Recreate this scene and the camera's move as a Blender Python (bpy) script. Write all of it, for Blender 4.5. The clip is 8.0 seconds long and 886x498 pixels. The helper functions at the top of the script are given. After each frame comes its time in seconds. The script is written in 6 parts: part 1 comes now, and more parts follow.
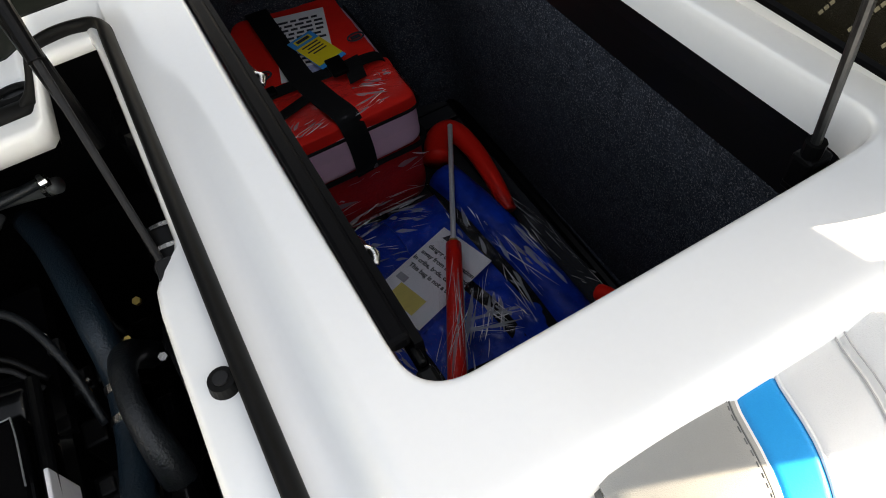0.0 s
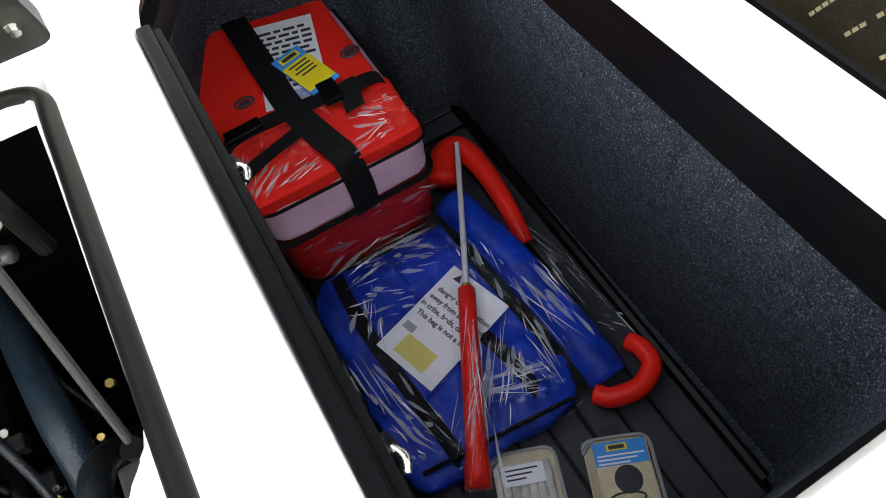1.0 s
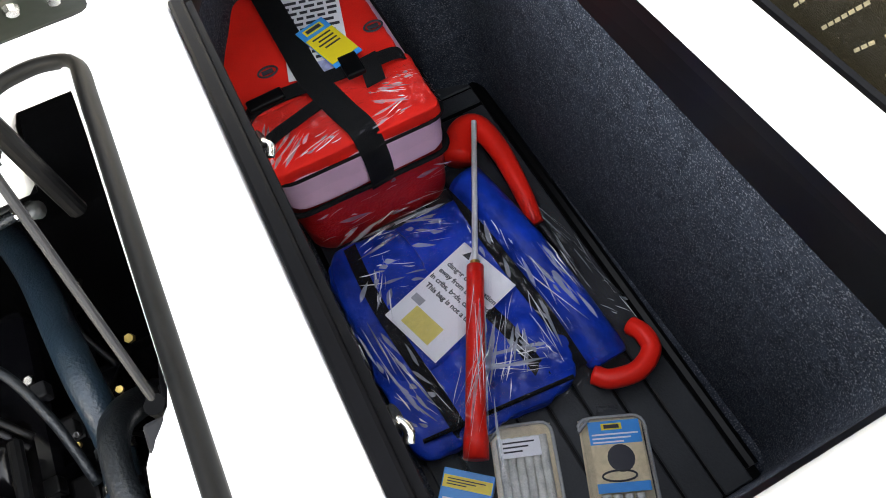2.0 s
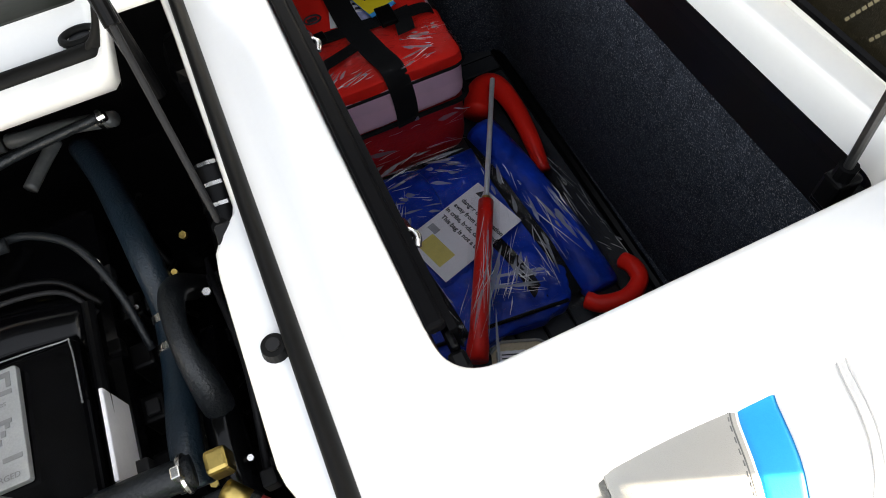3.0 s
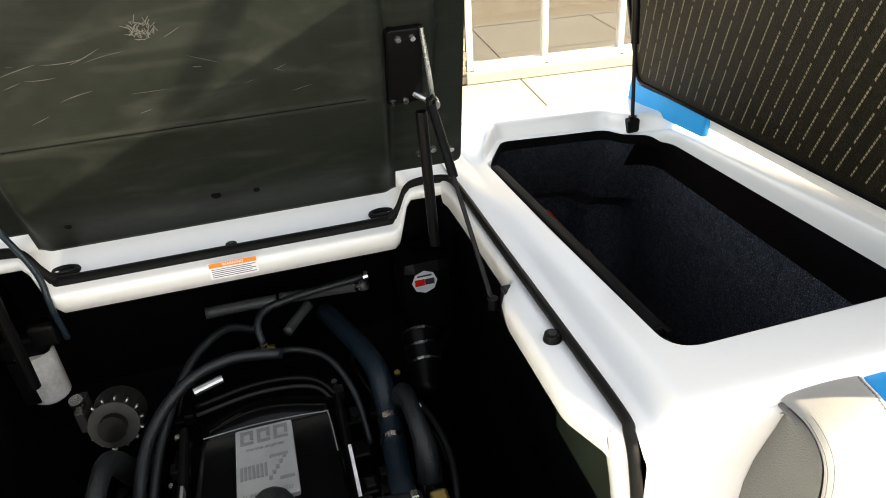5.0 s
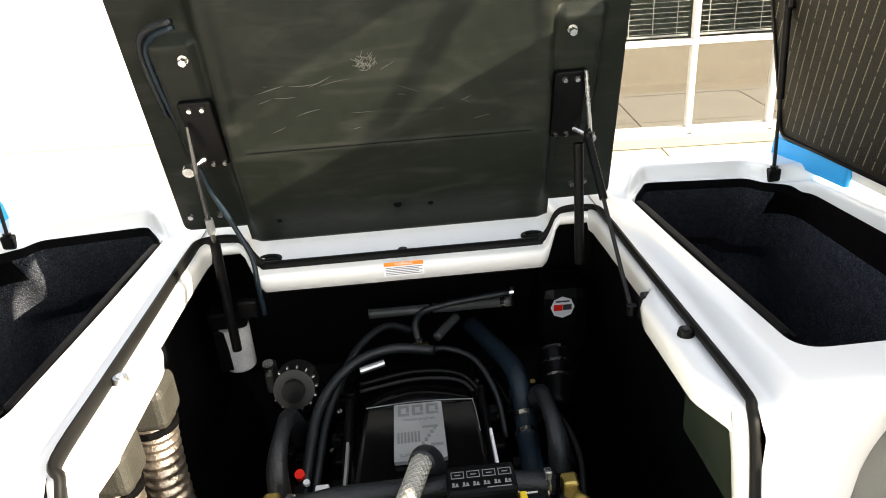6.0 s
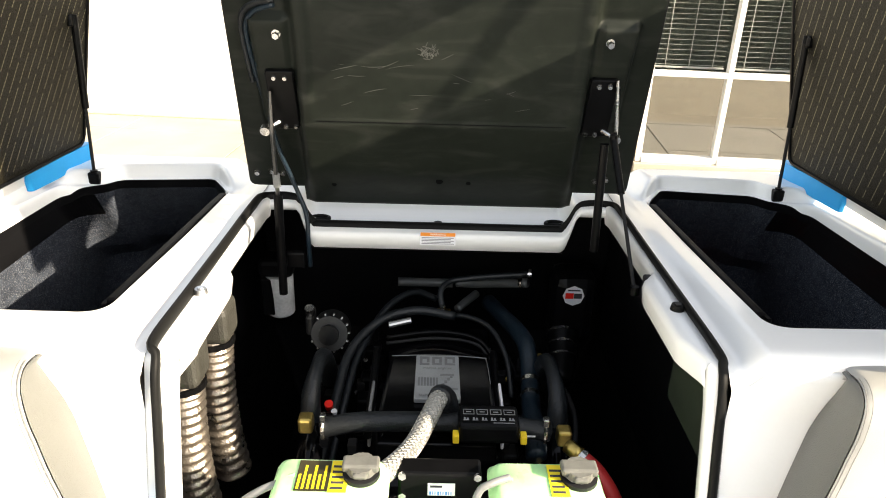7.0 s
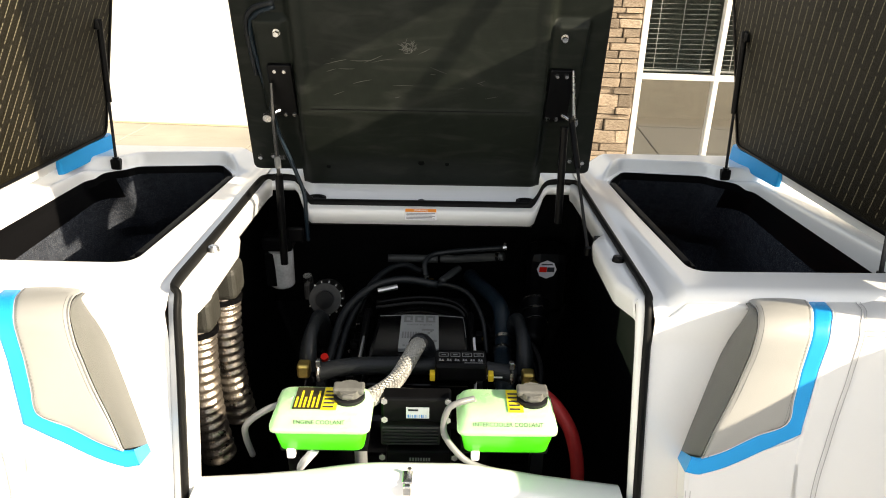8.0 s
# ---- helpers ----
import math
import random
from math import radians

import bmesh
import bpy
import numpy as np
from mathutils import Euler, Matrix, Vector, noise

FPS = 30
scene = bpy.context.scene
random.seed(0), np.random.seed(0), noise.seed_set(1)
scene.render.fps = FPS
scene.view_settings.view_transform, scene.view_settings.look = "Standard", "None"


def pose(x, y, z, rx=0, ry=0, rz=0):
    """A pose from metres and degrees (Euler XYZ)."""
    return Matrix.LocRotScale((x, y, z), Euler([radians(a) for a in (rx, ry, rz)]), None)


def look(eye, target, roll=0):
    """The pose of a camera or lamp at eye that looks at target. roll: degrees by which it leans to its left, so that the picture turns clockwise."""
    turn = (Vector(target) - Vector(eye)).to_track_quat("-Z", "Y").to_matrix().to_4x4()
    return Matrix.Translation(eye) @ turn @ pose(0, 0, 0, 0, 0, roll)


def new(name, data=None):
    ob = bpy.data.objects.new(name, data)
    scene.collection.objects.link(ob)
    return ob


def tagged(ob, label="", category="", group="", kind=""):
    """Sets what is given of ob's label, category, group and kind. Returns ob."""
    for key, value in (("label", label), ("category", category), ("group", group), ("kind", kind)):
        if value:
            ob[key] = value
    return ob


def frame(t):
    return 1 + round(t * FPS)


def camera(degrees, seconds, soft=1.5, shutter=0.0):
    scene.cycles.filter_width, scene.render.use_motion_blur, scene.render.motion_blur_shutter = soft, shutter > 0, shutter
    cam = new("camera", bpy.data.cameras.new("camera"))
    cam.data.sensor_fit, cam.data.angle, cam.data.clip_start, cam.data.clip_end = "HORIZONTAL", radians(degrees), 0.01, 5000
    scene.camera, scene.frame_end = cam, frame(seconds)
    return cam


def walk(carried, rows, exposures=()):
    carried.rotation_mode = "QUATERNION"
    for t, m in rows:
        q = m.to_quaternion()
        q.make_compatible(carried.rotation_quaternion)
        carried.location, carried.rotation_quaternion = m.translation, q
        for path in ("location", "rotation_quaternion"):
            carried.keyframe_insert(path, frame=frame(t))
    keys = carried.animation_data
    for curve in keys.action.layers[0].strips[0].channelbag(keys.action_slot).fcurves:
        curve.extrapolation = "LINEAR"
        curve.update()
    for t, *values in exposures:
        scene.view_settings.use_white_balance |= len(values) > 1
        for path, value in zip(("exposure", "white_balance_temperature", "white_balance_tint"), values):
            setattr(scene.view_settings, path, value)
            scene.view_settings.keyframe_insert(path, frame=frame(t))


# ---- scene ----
cam = camera(65.3, 8.0, soft=1.0)
PATH = [
    (0, (0.495, -0.287, 2.04), (0.921, 0.815, 0.426), -9.5),
    (0.5, (0.539, -0.176, 2.016), (0.952, 0.838, 0.342), -9.3),
    (1, (0.566, -0.075, 2.024), (0.951, 0.896, 0.319), -10.1),
    (1.2, (0.567, -0.045, 2.023), (0.952, 0.926, 0.317), -10.0),
    (2.3, (0.565, -0.124, 2.073), (0.859, 0.784, 0.316), -8.8),
    (2.5, (0.547, -0.167, 2.084), (0.833, 0.746, 0.328), -8.6),
    (3, (0.498, -0.265, 2.105), (0.773, 0.711, 0.381), -9.2),
    (3.5, (0.403, -0.391, 2.154), (0.771, 0.801, 0.591), -6.8),
    (4, (0.301, -0.497, 2.166), (0.798, 0.959, 0.889), -5.4),
    (4.5, (0.205, -0.566, 2.157), (0.713, 0.979, 0.993), -4.3),
    (4.7, (0.164, -0.597, 2.163), (0.644, 0.991, 1.046), -4.1),
    (5.8, (0.06, -0.817, 2.164), (0.176, 0.983, 1.3), -4.2),
    (6, (0.032, -0.852, 2.162), (0.107, 0.959, 1.315), -4.2),
    (6.5, (0.0, -0.956, 2.165), (0.021, 0.865, 1.339), -2.4),
    (7, (-0.013, -1.058, 2.172), (0.018, 0.763, 1.346), 1.8),
    (7.5, (0.016, -1.163, 2.177), (0.056, 0.66, 1.357), 1.1),
    (8, (0.042, -1.295, 2.174), (0.064, 0.537, 1.372), 1.2),
]
EXPOSURES = [(t, s, k, 10) for t, s, k in ((0.0, 2.35, 7800), (0.5, 2.75, 7800), (1.0, 4.0, 7800), (1.2, 4.25, 7800), (2.3, 4.5, 7800), (2.5, 4.4, 7800), (3.0, 3.1, 7800), (3.5, 2.2, 7900), (4.0, 2.2, 7900), (4.5, 2.25, 7900), (6.0, 2.45, 7700), (7.0, 2.05, 7600), (7.5, 1.8, 7600), (8.0, 1.5, 7600))]
walk(cam, [(t, look(eye, target, roll)) for t, eye, target, roll in PATH], EXPOSURES)
SKY, SUN = 0.125, 4.2

# ---- world and sun ----
TO_SUN = Vector((1.0, -0.42, 0.52)).normalized()
world = bpy.data.worlds.new("sky")
scene.world = world
world.use_nodes = True
wn = world.node_tree
sky = wn.nodes.new("ShaderNodeTexSky")
sky.sky_type = "NISHITA"
sky.sun_disc = False
sky.sun_elevation = math.asin(TO_SUN.z)
sky.sun_rotation = math.atan2(TO_SUN.x, TO_SUN.y)
haze = wn.nodes.new("ShaderNodeHueSaturation")
haze.inputs["Saturation"].default_value = 0.55
wn.links.new(sky.outputs[0], haze.inputs["Color"])
wn.links.new(haze.outputs[0], wn.nodes["Background"].inputs["Color"])
wn.nodes["Background"].inputs["Strength"].default_value = SKY
sun = new("sun", bpy.data.lights.new("sun", "SUN"))
sun.data.energy = SUN
sun.data.angle = radians(0.53)
sun.data.color = (1.0, 0.93, 0.82)
sun.matrix_world = look(TO_SUN * 20, (0, 0, 0))

# ---- materials ----
def mat(name, col, rough=0.5, metal=0.0, vary=0.12, scale=12.0, fine=160.0, bump=0.0, coat=0.0, tint=None, rvary=0.1, speckle=None, spec=0.5):
    m = bpy.data.materials.new(name)
    m.use_nodes = True
    nt = m.node_tree
    b = nt.nodes["Principled BSDF"]
    tc = nt.nodes.new("ShaderNodeTexCoord")
    def noise_at(s, d=3.0):
        n = nt.nodes.new("ShaderNodeTexNoise")
        n.inputs["Scale"].default_value = s
        n.inputs["Detail"].default_value = d
        nt.links.new(tc.outputs["Object"], n.inputs["Vector"])
        return n
    big, small = noise_at(scale), noise_at(fine, 2.0)
    both = nt.nodes.new("ShaderNodeMath")
    both.operation = "MULTIPLY_ADD"
    nt.links.new(big.outputs["Fac"], both.inputs[0])
    both.inputs[1].default_value = 0.65
    half = nt.nodes.new("ShaderNodeMath")
    half.operation = "MULTIPLY"
    half.inputs[1].default_value = 0.35
    nt.links.new(small.outputs["Fac"], half.inputs[0])
    nt.links.new(half.outputs[0], both.inputs[2])
    ramp = nt.nodes.new("ShaderNodeValToRGB")
    lo = [c * (1 - vary) for c in col]
    hi = [min(1.0, c * (1 + vary)) for c in (tint or col)]
    ramp.color_ramp.elements[0].position, ramp.color_ramp.elements[1].position = 0.32, 0.68
    ramp.color_ramp.elements[0].color, ramp.color_ramp.elements[1].color = (*lo, 1), (*hi, 1)
    nt.links.new(both.outputs[0], ramp.inputs["Fac"])
    out = ramp.outputs["Color"]
    if speckle:
        sp = noise_at(speckle[1], 4.0)
        sr = nt.nodes.new("ShaderNodeValToRGB")
        sr.color_ramp.elements[0].position, sr.color_ramp.elements[1].position = speckle[2], speckle[2] + 0.08
        nt.links.new(sp.outputs["Fac"], sr.inputs["Fac"])
        mx = nt.nodes.new("ShaderNodeMix")
        mx.data_type = "RGBA"
        nt.links.new(sr.outputs["Color"], mx.inputs[0])
        nt.links.new(out, mx.inputs[6])
        mx.inputs[7].default_value = (*speckle[0], 1)
        out = mx.outputs[2]
    nt.links.new(out, b.inputs["Base Color"])
    rr = nt.nodes.new("ShaderNodeMapRange")
    rr.inputs["To Min"].default_value, rr.inputs["To Max"].default_value = max(0.02, rough - rvary), min(1.0, rough + rvary)
    nt.links.new(big.outputs["Fac"], rr.inputs["Value"])
    nt.links.new(rr.outputs[0], b.inputs["Roughness"])
    b.inputs["Metallic"].default_value = metal
    b.inputs["Specular IOR Level"].default_value = spec
    b.inputs["Coat Weight"].default_value = coat
    b.inputs["Coat Roughness"].default_value = 0.08
    if bump:
        bn = nt.nodes.new("ShaderNodeBump")
        bn.inputs["Strength"].default_value = min(1.0, bump)
        bn.inputs["Distance"].default_value = 0.004
        nt.links.new(small.outputs["Fac"], bn.inputs["Height"])
        nt.links.new(bn.outputs[0], b.inputs["Normal"])
    return m


def film_mat(name, gloss=0.10, scale=14.0):
    """Thin clear plastic film: lets nearly all light through, with wrinkled highlights."""
    m = bpy.data.materials.new(name)
    m.use_nodes = True
    nt = m.node_tree
    nt.nodes.remove(nt.nodes["Principled BSDF"])
    tr, gl, mx = nt.nodes.new("ShaderNodeBsdfTransparent"), nt.nodes.new("ShaderNodeBsdfGlossy"), nt.nodes.new("ShaderNodeMixShader")
    tr.inputs["Color"].default_value = (0.97, 0.97, 0.98, 1)
    gl.inputs["Roughness"].default_value = 0.06
    tc, nz, bp, lw, mr = (nt.nodes.new("ShaderNode" + n) for n in ("TexCoord", "TexNoise", "Bump", "LayerWeight", "MapRange"))
    nz.inputs["Scale"].default_value, nz.inputs["Detail"].default_value, nz.inputs["Distortion"].default_value = scale, 2.0, 1.2
    bp.inputs["Strength"].default_value, bp.inputs["Distance"].default_value = 0.18, 0.02
    lw.inputs["Blend"].default_value = 0.35
    mr.inputs["To Min"].default_value, mr.inputs["To Max"].default_value = gloss, 0.34
    nt.links.new(tc.outputs["Object"], nz.inputs["Vector"])
    nt.links.new(nz.outputs["Fac"], bp.inputs["Height"])
    nt.links.new(bp.outputs[0], gl.inputs["Normal"])
    nt.links.new(bp.outputs[0], lw.inputs["Normal"])
    nt.links.new(lw.outputs["Fresnel"], mr.inputs["Value"])
    nt.links.new(mr.outputs[0], mx.inputs[0])
    nt.links.new(tr.outputs[0], mx.inputs[1])
    nt.links.new(gl.outputs[0], mx.inputs[2])
    nt.links.new(mx.outputs[0], nt.nodes["Material Output"].inputs["Surface"])
    return m


def tank_mat(name, col):
    """Milky translucent plastic."""
    m = mat(name, col, rough=0.3, vary=0.06, scale=20)
    b = m.node_tree.nodes["Principled BSDF"]
    b.inputs["Subsurface Weight"].default_value = 0.6
    b.inputs["Subsurface Radius"].default_value = (0.02, 0.03, 0.02)
    b.inputs["Subsurface Scale"].default_value = 1.0
    return m


def scuff(m):
    """Broad cloudy rub marks drawn out sideways, over the base colour."""
    nt = m.node_tree
    b = nt.nodes["Principled BSDF"]
    tc, mp, nz, rp, mx = (nt.nodes.new("ShaderNode" + n) for n in ("TexCoord", "Mapping", "TexNoise", "ValToRGB", "Mix"))
    mp.inputs["Rotation"].default_value = (0, 0.12, 0)
    mp.inputs["Scale"].default_value = (3.0, 11.0, 11.0)
    nz.inputs["Scale"].default_value, nz.inputs["Detail"].default_value, nz.inputs["Distortion"].default_value = 1.6, 7.0, 1.6
    rp.color_ramp.elements[0].position, rp.color_ramp.elements[1].position = 0.50, 0.80
    mx.data_type = "RGBA"
    src = b.inputs["Base Color"].links[0].from_socket
    nt.links.new(tc.outputs["Object"], mp.inputs["Vector"])
    nt.links.new(mp.outputs[0], nz.inputs["Vector"])
    nt.links.new(nz.outputs["Fac"], rp.inputs["Fac"])
    nt.links.new(rp.outputs["Color"], mx.inputs[0])
    nt.links.new(src, mx.inputs[6])
    mx.inputs[7].default_value = (0.026, 0.028, 0.024, 1)
    nt.links.new(mx.outputs[2], b.inputs["Base Color"])


GEL = mat("white_gelcoat", (0.80, 0.80, 0.79), rough=0.22, vary=0.015, scale=3, coat=0.35, rvary=0.06)
VINYL_W = mat("white_vinyl", (0.74, 0.73, 0.71), rough=0.45, vary=0.03, scale=6, fine=1100, bump=0.18)
VINYL_G = mat("beige_grey_vinyl", (0.31, 0.305, 0.285), rough=0.42, vary=0.04, scale=6, fine=1300, bump=0.18)
# darkened copy of the beige grey vinyl for the bolster's shaded side
VINYL_SHADE = mat("shaded_grey_vinyl", (0.11, 0.11, 0.10), rough=0.42, vary=0.05, scale=6, fine=520, bump=0.3)
VINYL_B = mat("azure_vinyl", (0.0, 0.30, 0.68), rough=0.42, spec=0.25, vary=0.06, scale=8, fine=900, bump=0.06)
STITCH = mat("grey_stitching", (0.42, 0.41, 0.40), rough=0.7, vary=0.1, fine=900)
SEAM_D = mat("dark_grey_thread", (0.13, 0.13, 0.125), rough=0.7, vary=0.1, fine=900)
MATTE = mat("satin_black_rail", (0.0025, 0.0025, 0.003), rough=0.5, vary=0.3, scale=30, spec=0.04)
RUBBER = mat("black_rubber_seal", (0.007, 0.007, 0.0068), spec=0.08, rough=0.5, vary=0.2, scale=20)
BAYBLACK = mat("black_bay_gelcoat", (0.0045, 0.0045, 0.005), rough=0.35, vary=0.3, scale=9, spec=0.12)
HATCHBLACK = mat("black_hatch_gelcoat", (0.0105, 0.0128, 0.0102), rough=0.42, vary=0.22, scale=5, fine=40, bump=0.12, rvary=0.12, spec=0.13)
scuff(HATCHBLACK)
CARPET = mat("charcoal_marine_carpet", (0.034, 0.040, 0.052), rough=0.95, vary=0.4, scale=60, fine=300, bump=1.0, speckle=((0.16, 0.167, 0.185), 400.0, 0.56), spec=0.03)
PLASTIC = mat("black_plastic", (0.003, 0.003, 0.0033), spec=0.12, rough=0.34, vary=0.2, scale=30)
PLASTIC_G = mat("grey_black_plastic", spec=0.15, col=(0.014, 0.014, 0.015), rough=0.5, vary=0.15, scale=30)
TRAYP = mat("ribbed_grey_plastic", spec=0.2, col=(0.034, 0.036, 0.040), rough=0.48, vary=0.15, scale=14, fine=300, bump=0.2)
HOSE = mat("black_rubber_hose", (0.009, 0.011, 0.013), spec=0.38, rough=0.42, vary=0.3, scale=25, fine=260, bump=0.3)
HOSE_B = mat("blue_black_rubber_hose", spec=0.35, col=(0.009, 0.018, 0.027), rough=0.36, vary=0.3, scale=18, fine=240, bump=0.3)
STEEL = mat("stainless_steel", (0.62, 0.61, 0.59), rough=0.25, metal=1.0, vary=0.1, scale=40)
STEEL_D = mat("dull_steel", (0.09, 0.09, 0.09), rough=0.35, metal=0.9, vary=0.15, scale=40)
ALU = mat("brushed_aluminium", (0.50, 0.50, 0.50), rough=0.38, metal=1.0, vary=0.12, scale=20, fine=400, bump=0.1)
ENGBLACK = mat("black_engine_paint", (0.002, 0.002, 0.0025), rough=0.15, vary=0.3, scale=20, spec=0.2, coat=0.0)
BRASS = mat("brass", (0.62, 0.45, 0.14), rough=0.35, metal=1.0, vary=0.15, scale=60)
YELLOW = mat("yellow_plastic", (0.85, 0.58, 0.03), rough=0.5, vary=0.06)
ORANGE = mat("orange_print", (0.85, 0.27, 0.03), rough=0.55, vary=0.04)
REDP = mat("red_plastic", spec=0.2, col=(0.82, 0.02, 0.012), rough=0.4, vary=0.08)
REDHOSE = mat("red_rubber_hose", (0.42, 0.02, 0.02), rough=0.5, vary=0.15)
REDFAB = mat("red_nylon_fabric", spec=0.2, col=(0.88, 0.022, 0.014), rough=0.6, vary=0.14, scale=9, fine=700, bump=0.35)
# red fabric darkened to carry the shade on the bag's lower body
REDSHADE = mat("shaded_red_fabric", (0.46, 0.012, 0.012), rough=0.45, vary=0.3, scale=14, fine=200, bump=0.3, spec=0.25)
PINKMESH = mat("pink_mesh_fabric", (0.80, 0.50, 0.64), rough=0.7, vary=0.08, scale=20, fine=900, bump=0.4)
BLUEFAB = mat("royal_blue_nylon", spec=0.2, col=(0.0005, 0.036, 0.38), rough=0.42, vary=0.45, scale=14, fine=42, bump=0.7)
WEB = mat("black_webbing", spec=0.2, col=(0.005, 0.005, 0.0055), rough=0.75, vary=0.3, scale=40, fine=700, bump=0.5)
PAPER = mat("white_paper", (0.86, 0.85, 0.88), rough=0.6, vary=0.05, scale=8)
INK = mat("dark_ink", (0.03, 0.03, 0.04), rough=0.7, vary=0.1)
FADED_INK = mat("faded_ink", (0.07, 0.07, 0.085), rough=0.7, vary=0.2)
CAST = mat("dull_cast_aluminium", (0.02, 0.02, 0.02), rough=0.45, metal=0.4, vary=0.25, scale=40)
CARDB = mat("blue_card", (0.02, 0.30, 0.78), rough=0.4, vary=0.06)
CARDY = mat("yellow_card", (0.85, 0.66, 0.03), rough=0.4, vary=0.06)
TAN = mat("tan_print", (0.68, 0.56, 0.36), rough=0.4, vary=0.15, scale=60)
ROPE = mat("braided_white_rope", (0.72, 0.71, 0.66), rough=0.7, vary=0.25, scale=60, fine=400, bump=0.8)
BRAID = mat("braided_steel_hose", (0.34, 0.34, 0.32), rough=0.4, metal=0.6, vary=0.12, scale=160, fine=700, bump=0.6)
DUCT = mat("silver_duct_foil", (0.36, 0.31, 0.26), rough=0.30, metal=0.9, vary=0.2, scale=25, fine=200, bump=0.4)
GREYTUBE = mat("grey_vinyl_tube", (0.17, 0.175, 0.175), rough=0.4, vary=0.1)
COOL = tank_mat("green_coolant_plastic", (0.05, 0.78, 0.015))
TANKW = tank_mat("milky_tank_plastic", (0.46, 0.76, 0.40))
LIDBOARD = mat("dark_brown_lining", (0.0085, 0.0072, 0.0038), rough=0.5, vary=0.15, scale=6, fine=700, bump=0.4, spec=0.15)
LIDPRINT = mat("silver_grey_print", (0.16, 0.145, 0.095), rough=0.6, vary=0.1)
CONCRETE = mat("pavement_concrete", (0.33, 0.305, 0.25), rough=0.9, vary=0.12, scale=2.2, fine=90, bump=0.3)
STUCCO = mat("white_stucco", (0.72, 0.71, 0.68), rough=0.9, vary=0.04, scale=3, fine=120, bump=0.3)
FRAMEW = mat("white_window_frame", (0.72, 0.71, 0.68), rough=0.45, vary=0.03)
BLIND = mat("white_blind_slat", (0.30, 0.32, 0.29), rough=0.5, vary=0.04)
# wall colour carries the room's dimness and the panes' grey-green reflections
DARKROOM = mat("dim_room_tone", (0.085, 0.11, 0.09), rough=0.9, vary=0.2)
GLASS = film_mat("clear_window_glass", gloss=0.0, scale=0.4)
MIRROR_GLASS = film_mat("reflective_window_glass", gloss=0.24, scale=0.4)
GLASS.node_tree.nodes["Map Range"].inputs["To Max"].default_value = 0.12
for g in (GLASS, MIRROR_GLASS):
    g.node_tree.nodes["Glossy BSDF"].inputs["Roughness"].default_value = 0.01
    g.node_tree.nodes["Bump"].inputs["Strength"].default_value = 0.0
PLATE = mat("satin_aluminium_plate", (0.30, 0.315, 0.32), rough=0.45, metal=0.2, vary=0.15, scale=20, fine=400, bump=0.1)
FILM = film_mat("clear_film", gloss=0.007, scale=9)
CLEAR = film_mat("clear_blister_plastic", gloss=0.006, scale=5)

LOT = mat("worn_tan_asphalt", (0.30, 0.255, 0.18), rough=0.95, vary=0.12, scale=1.5, fine=90, bump=0.3)
# white slivers and veils that paint sky highlights onto the clear film
GLINT = mat("white_fold_glint", (0.85, 0.86, 0.88), rough=0.25, vary=0.05)
GLINT.node_tree.nodes["Principled BSDF"].inputs["Alpha"].default_value = 0.85
SHEEN = mat("faint_fold_sheen", (0.75, 0.80, 0.88), rough=0.3, vary=0.05)
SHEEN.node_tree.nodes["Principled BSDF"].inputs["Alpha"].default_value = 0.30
STONES = mat("ledge_stone", (0.24, 0.165, 0.105), rough=0.85, vary=0.3, scale=9, fine=70, bump=0.8, tint=(0.34, 0.27, 0.20))
_n = STONES.node_tree
_oi, _hsv = _n.nodes.new("ShaderNodeObjectInfo"), _n.nodes.new("ShaderNodeHueSaturation")
_mr = _n.nodes.new("ShaderNodeMapRange")
_mr.inputs["To Min"].default_value, _mr.inputs["To Max"].default_value = 0.55, 1.35
_b = _n.nodes["Principled BSDF"]
_src = _b.inputs["Base Color"].links[0].from_socket
_n.links.new(_oi.outputs["Random"], _mr.inputs["Value"])
_n.links.new(_mr.outputs[0], _hsv.inputs["Value"])
_n.links.new(_src, _hsv.inputs["Color"])
_n.links.new(_hsv.outputs[0], _b.inputs["Base Color"])


# ---- mesh helpers ----
def part(name, bm, material, parent=None, label="", smooth=False):
    me = bpy.data.meshes.new(name)
    bmesh.ops.recalc_face_normals(bm, faces=bm.faces)
    if smooth:
        for f in bm.faces:
            f.smooth = True
    bm.to_mesh(me)
    bm.free()
    me.materials.append(material)
    ob = new(name, me)
    if parent is not None:
        ob.parent = parent
        ob.matrix_parent_inverse = parent.matrix_basis.inverted()
    if label:
        ob["label"] = label
    return ob


def thing(name, at, label, category, group="", kind=""):
    ob = new(name)
    ob.empty_display_size = 0.05
    ob.matrix_basis = Matrix.Translation(at)
    return tagged(ob, label, category, group, kind)


def box(bm, x0, x1, y0, y1, z0, z1, bevel=0.0, seg=2, m=None):
    r = bmesh.ops.create_cube(bm, size=1.0)
    vs = r["verts"]
    for v in vs:
        v.co = Vector(((x0 + x1) / 2 + v.co.x * (x1 - x0), (y0 + y1) / 2 + v.co.y * (y1 - y0), (z0 + z1) / 2 + v.co.z * (z1 - z0)))
    geo = vs
    if bevel:
        es = list({e for v in vs for e in v.link_edges})
        b = bmesh.ops.bevel(bm, geom=es, offset=bevel, segments=seg, affect="EDGES", profile=0.5)
        geo = list({v for f in b["faces"] for v in f.verts} | {v for v in vs if v.is_valid})
    if m is not None:
        bmesh.ops.transform(bm, matrix=m, verts=geo)
    return bm


def Box(*a, **k):
    return box(bmesh.new(), *a, **k)


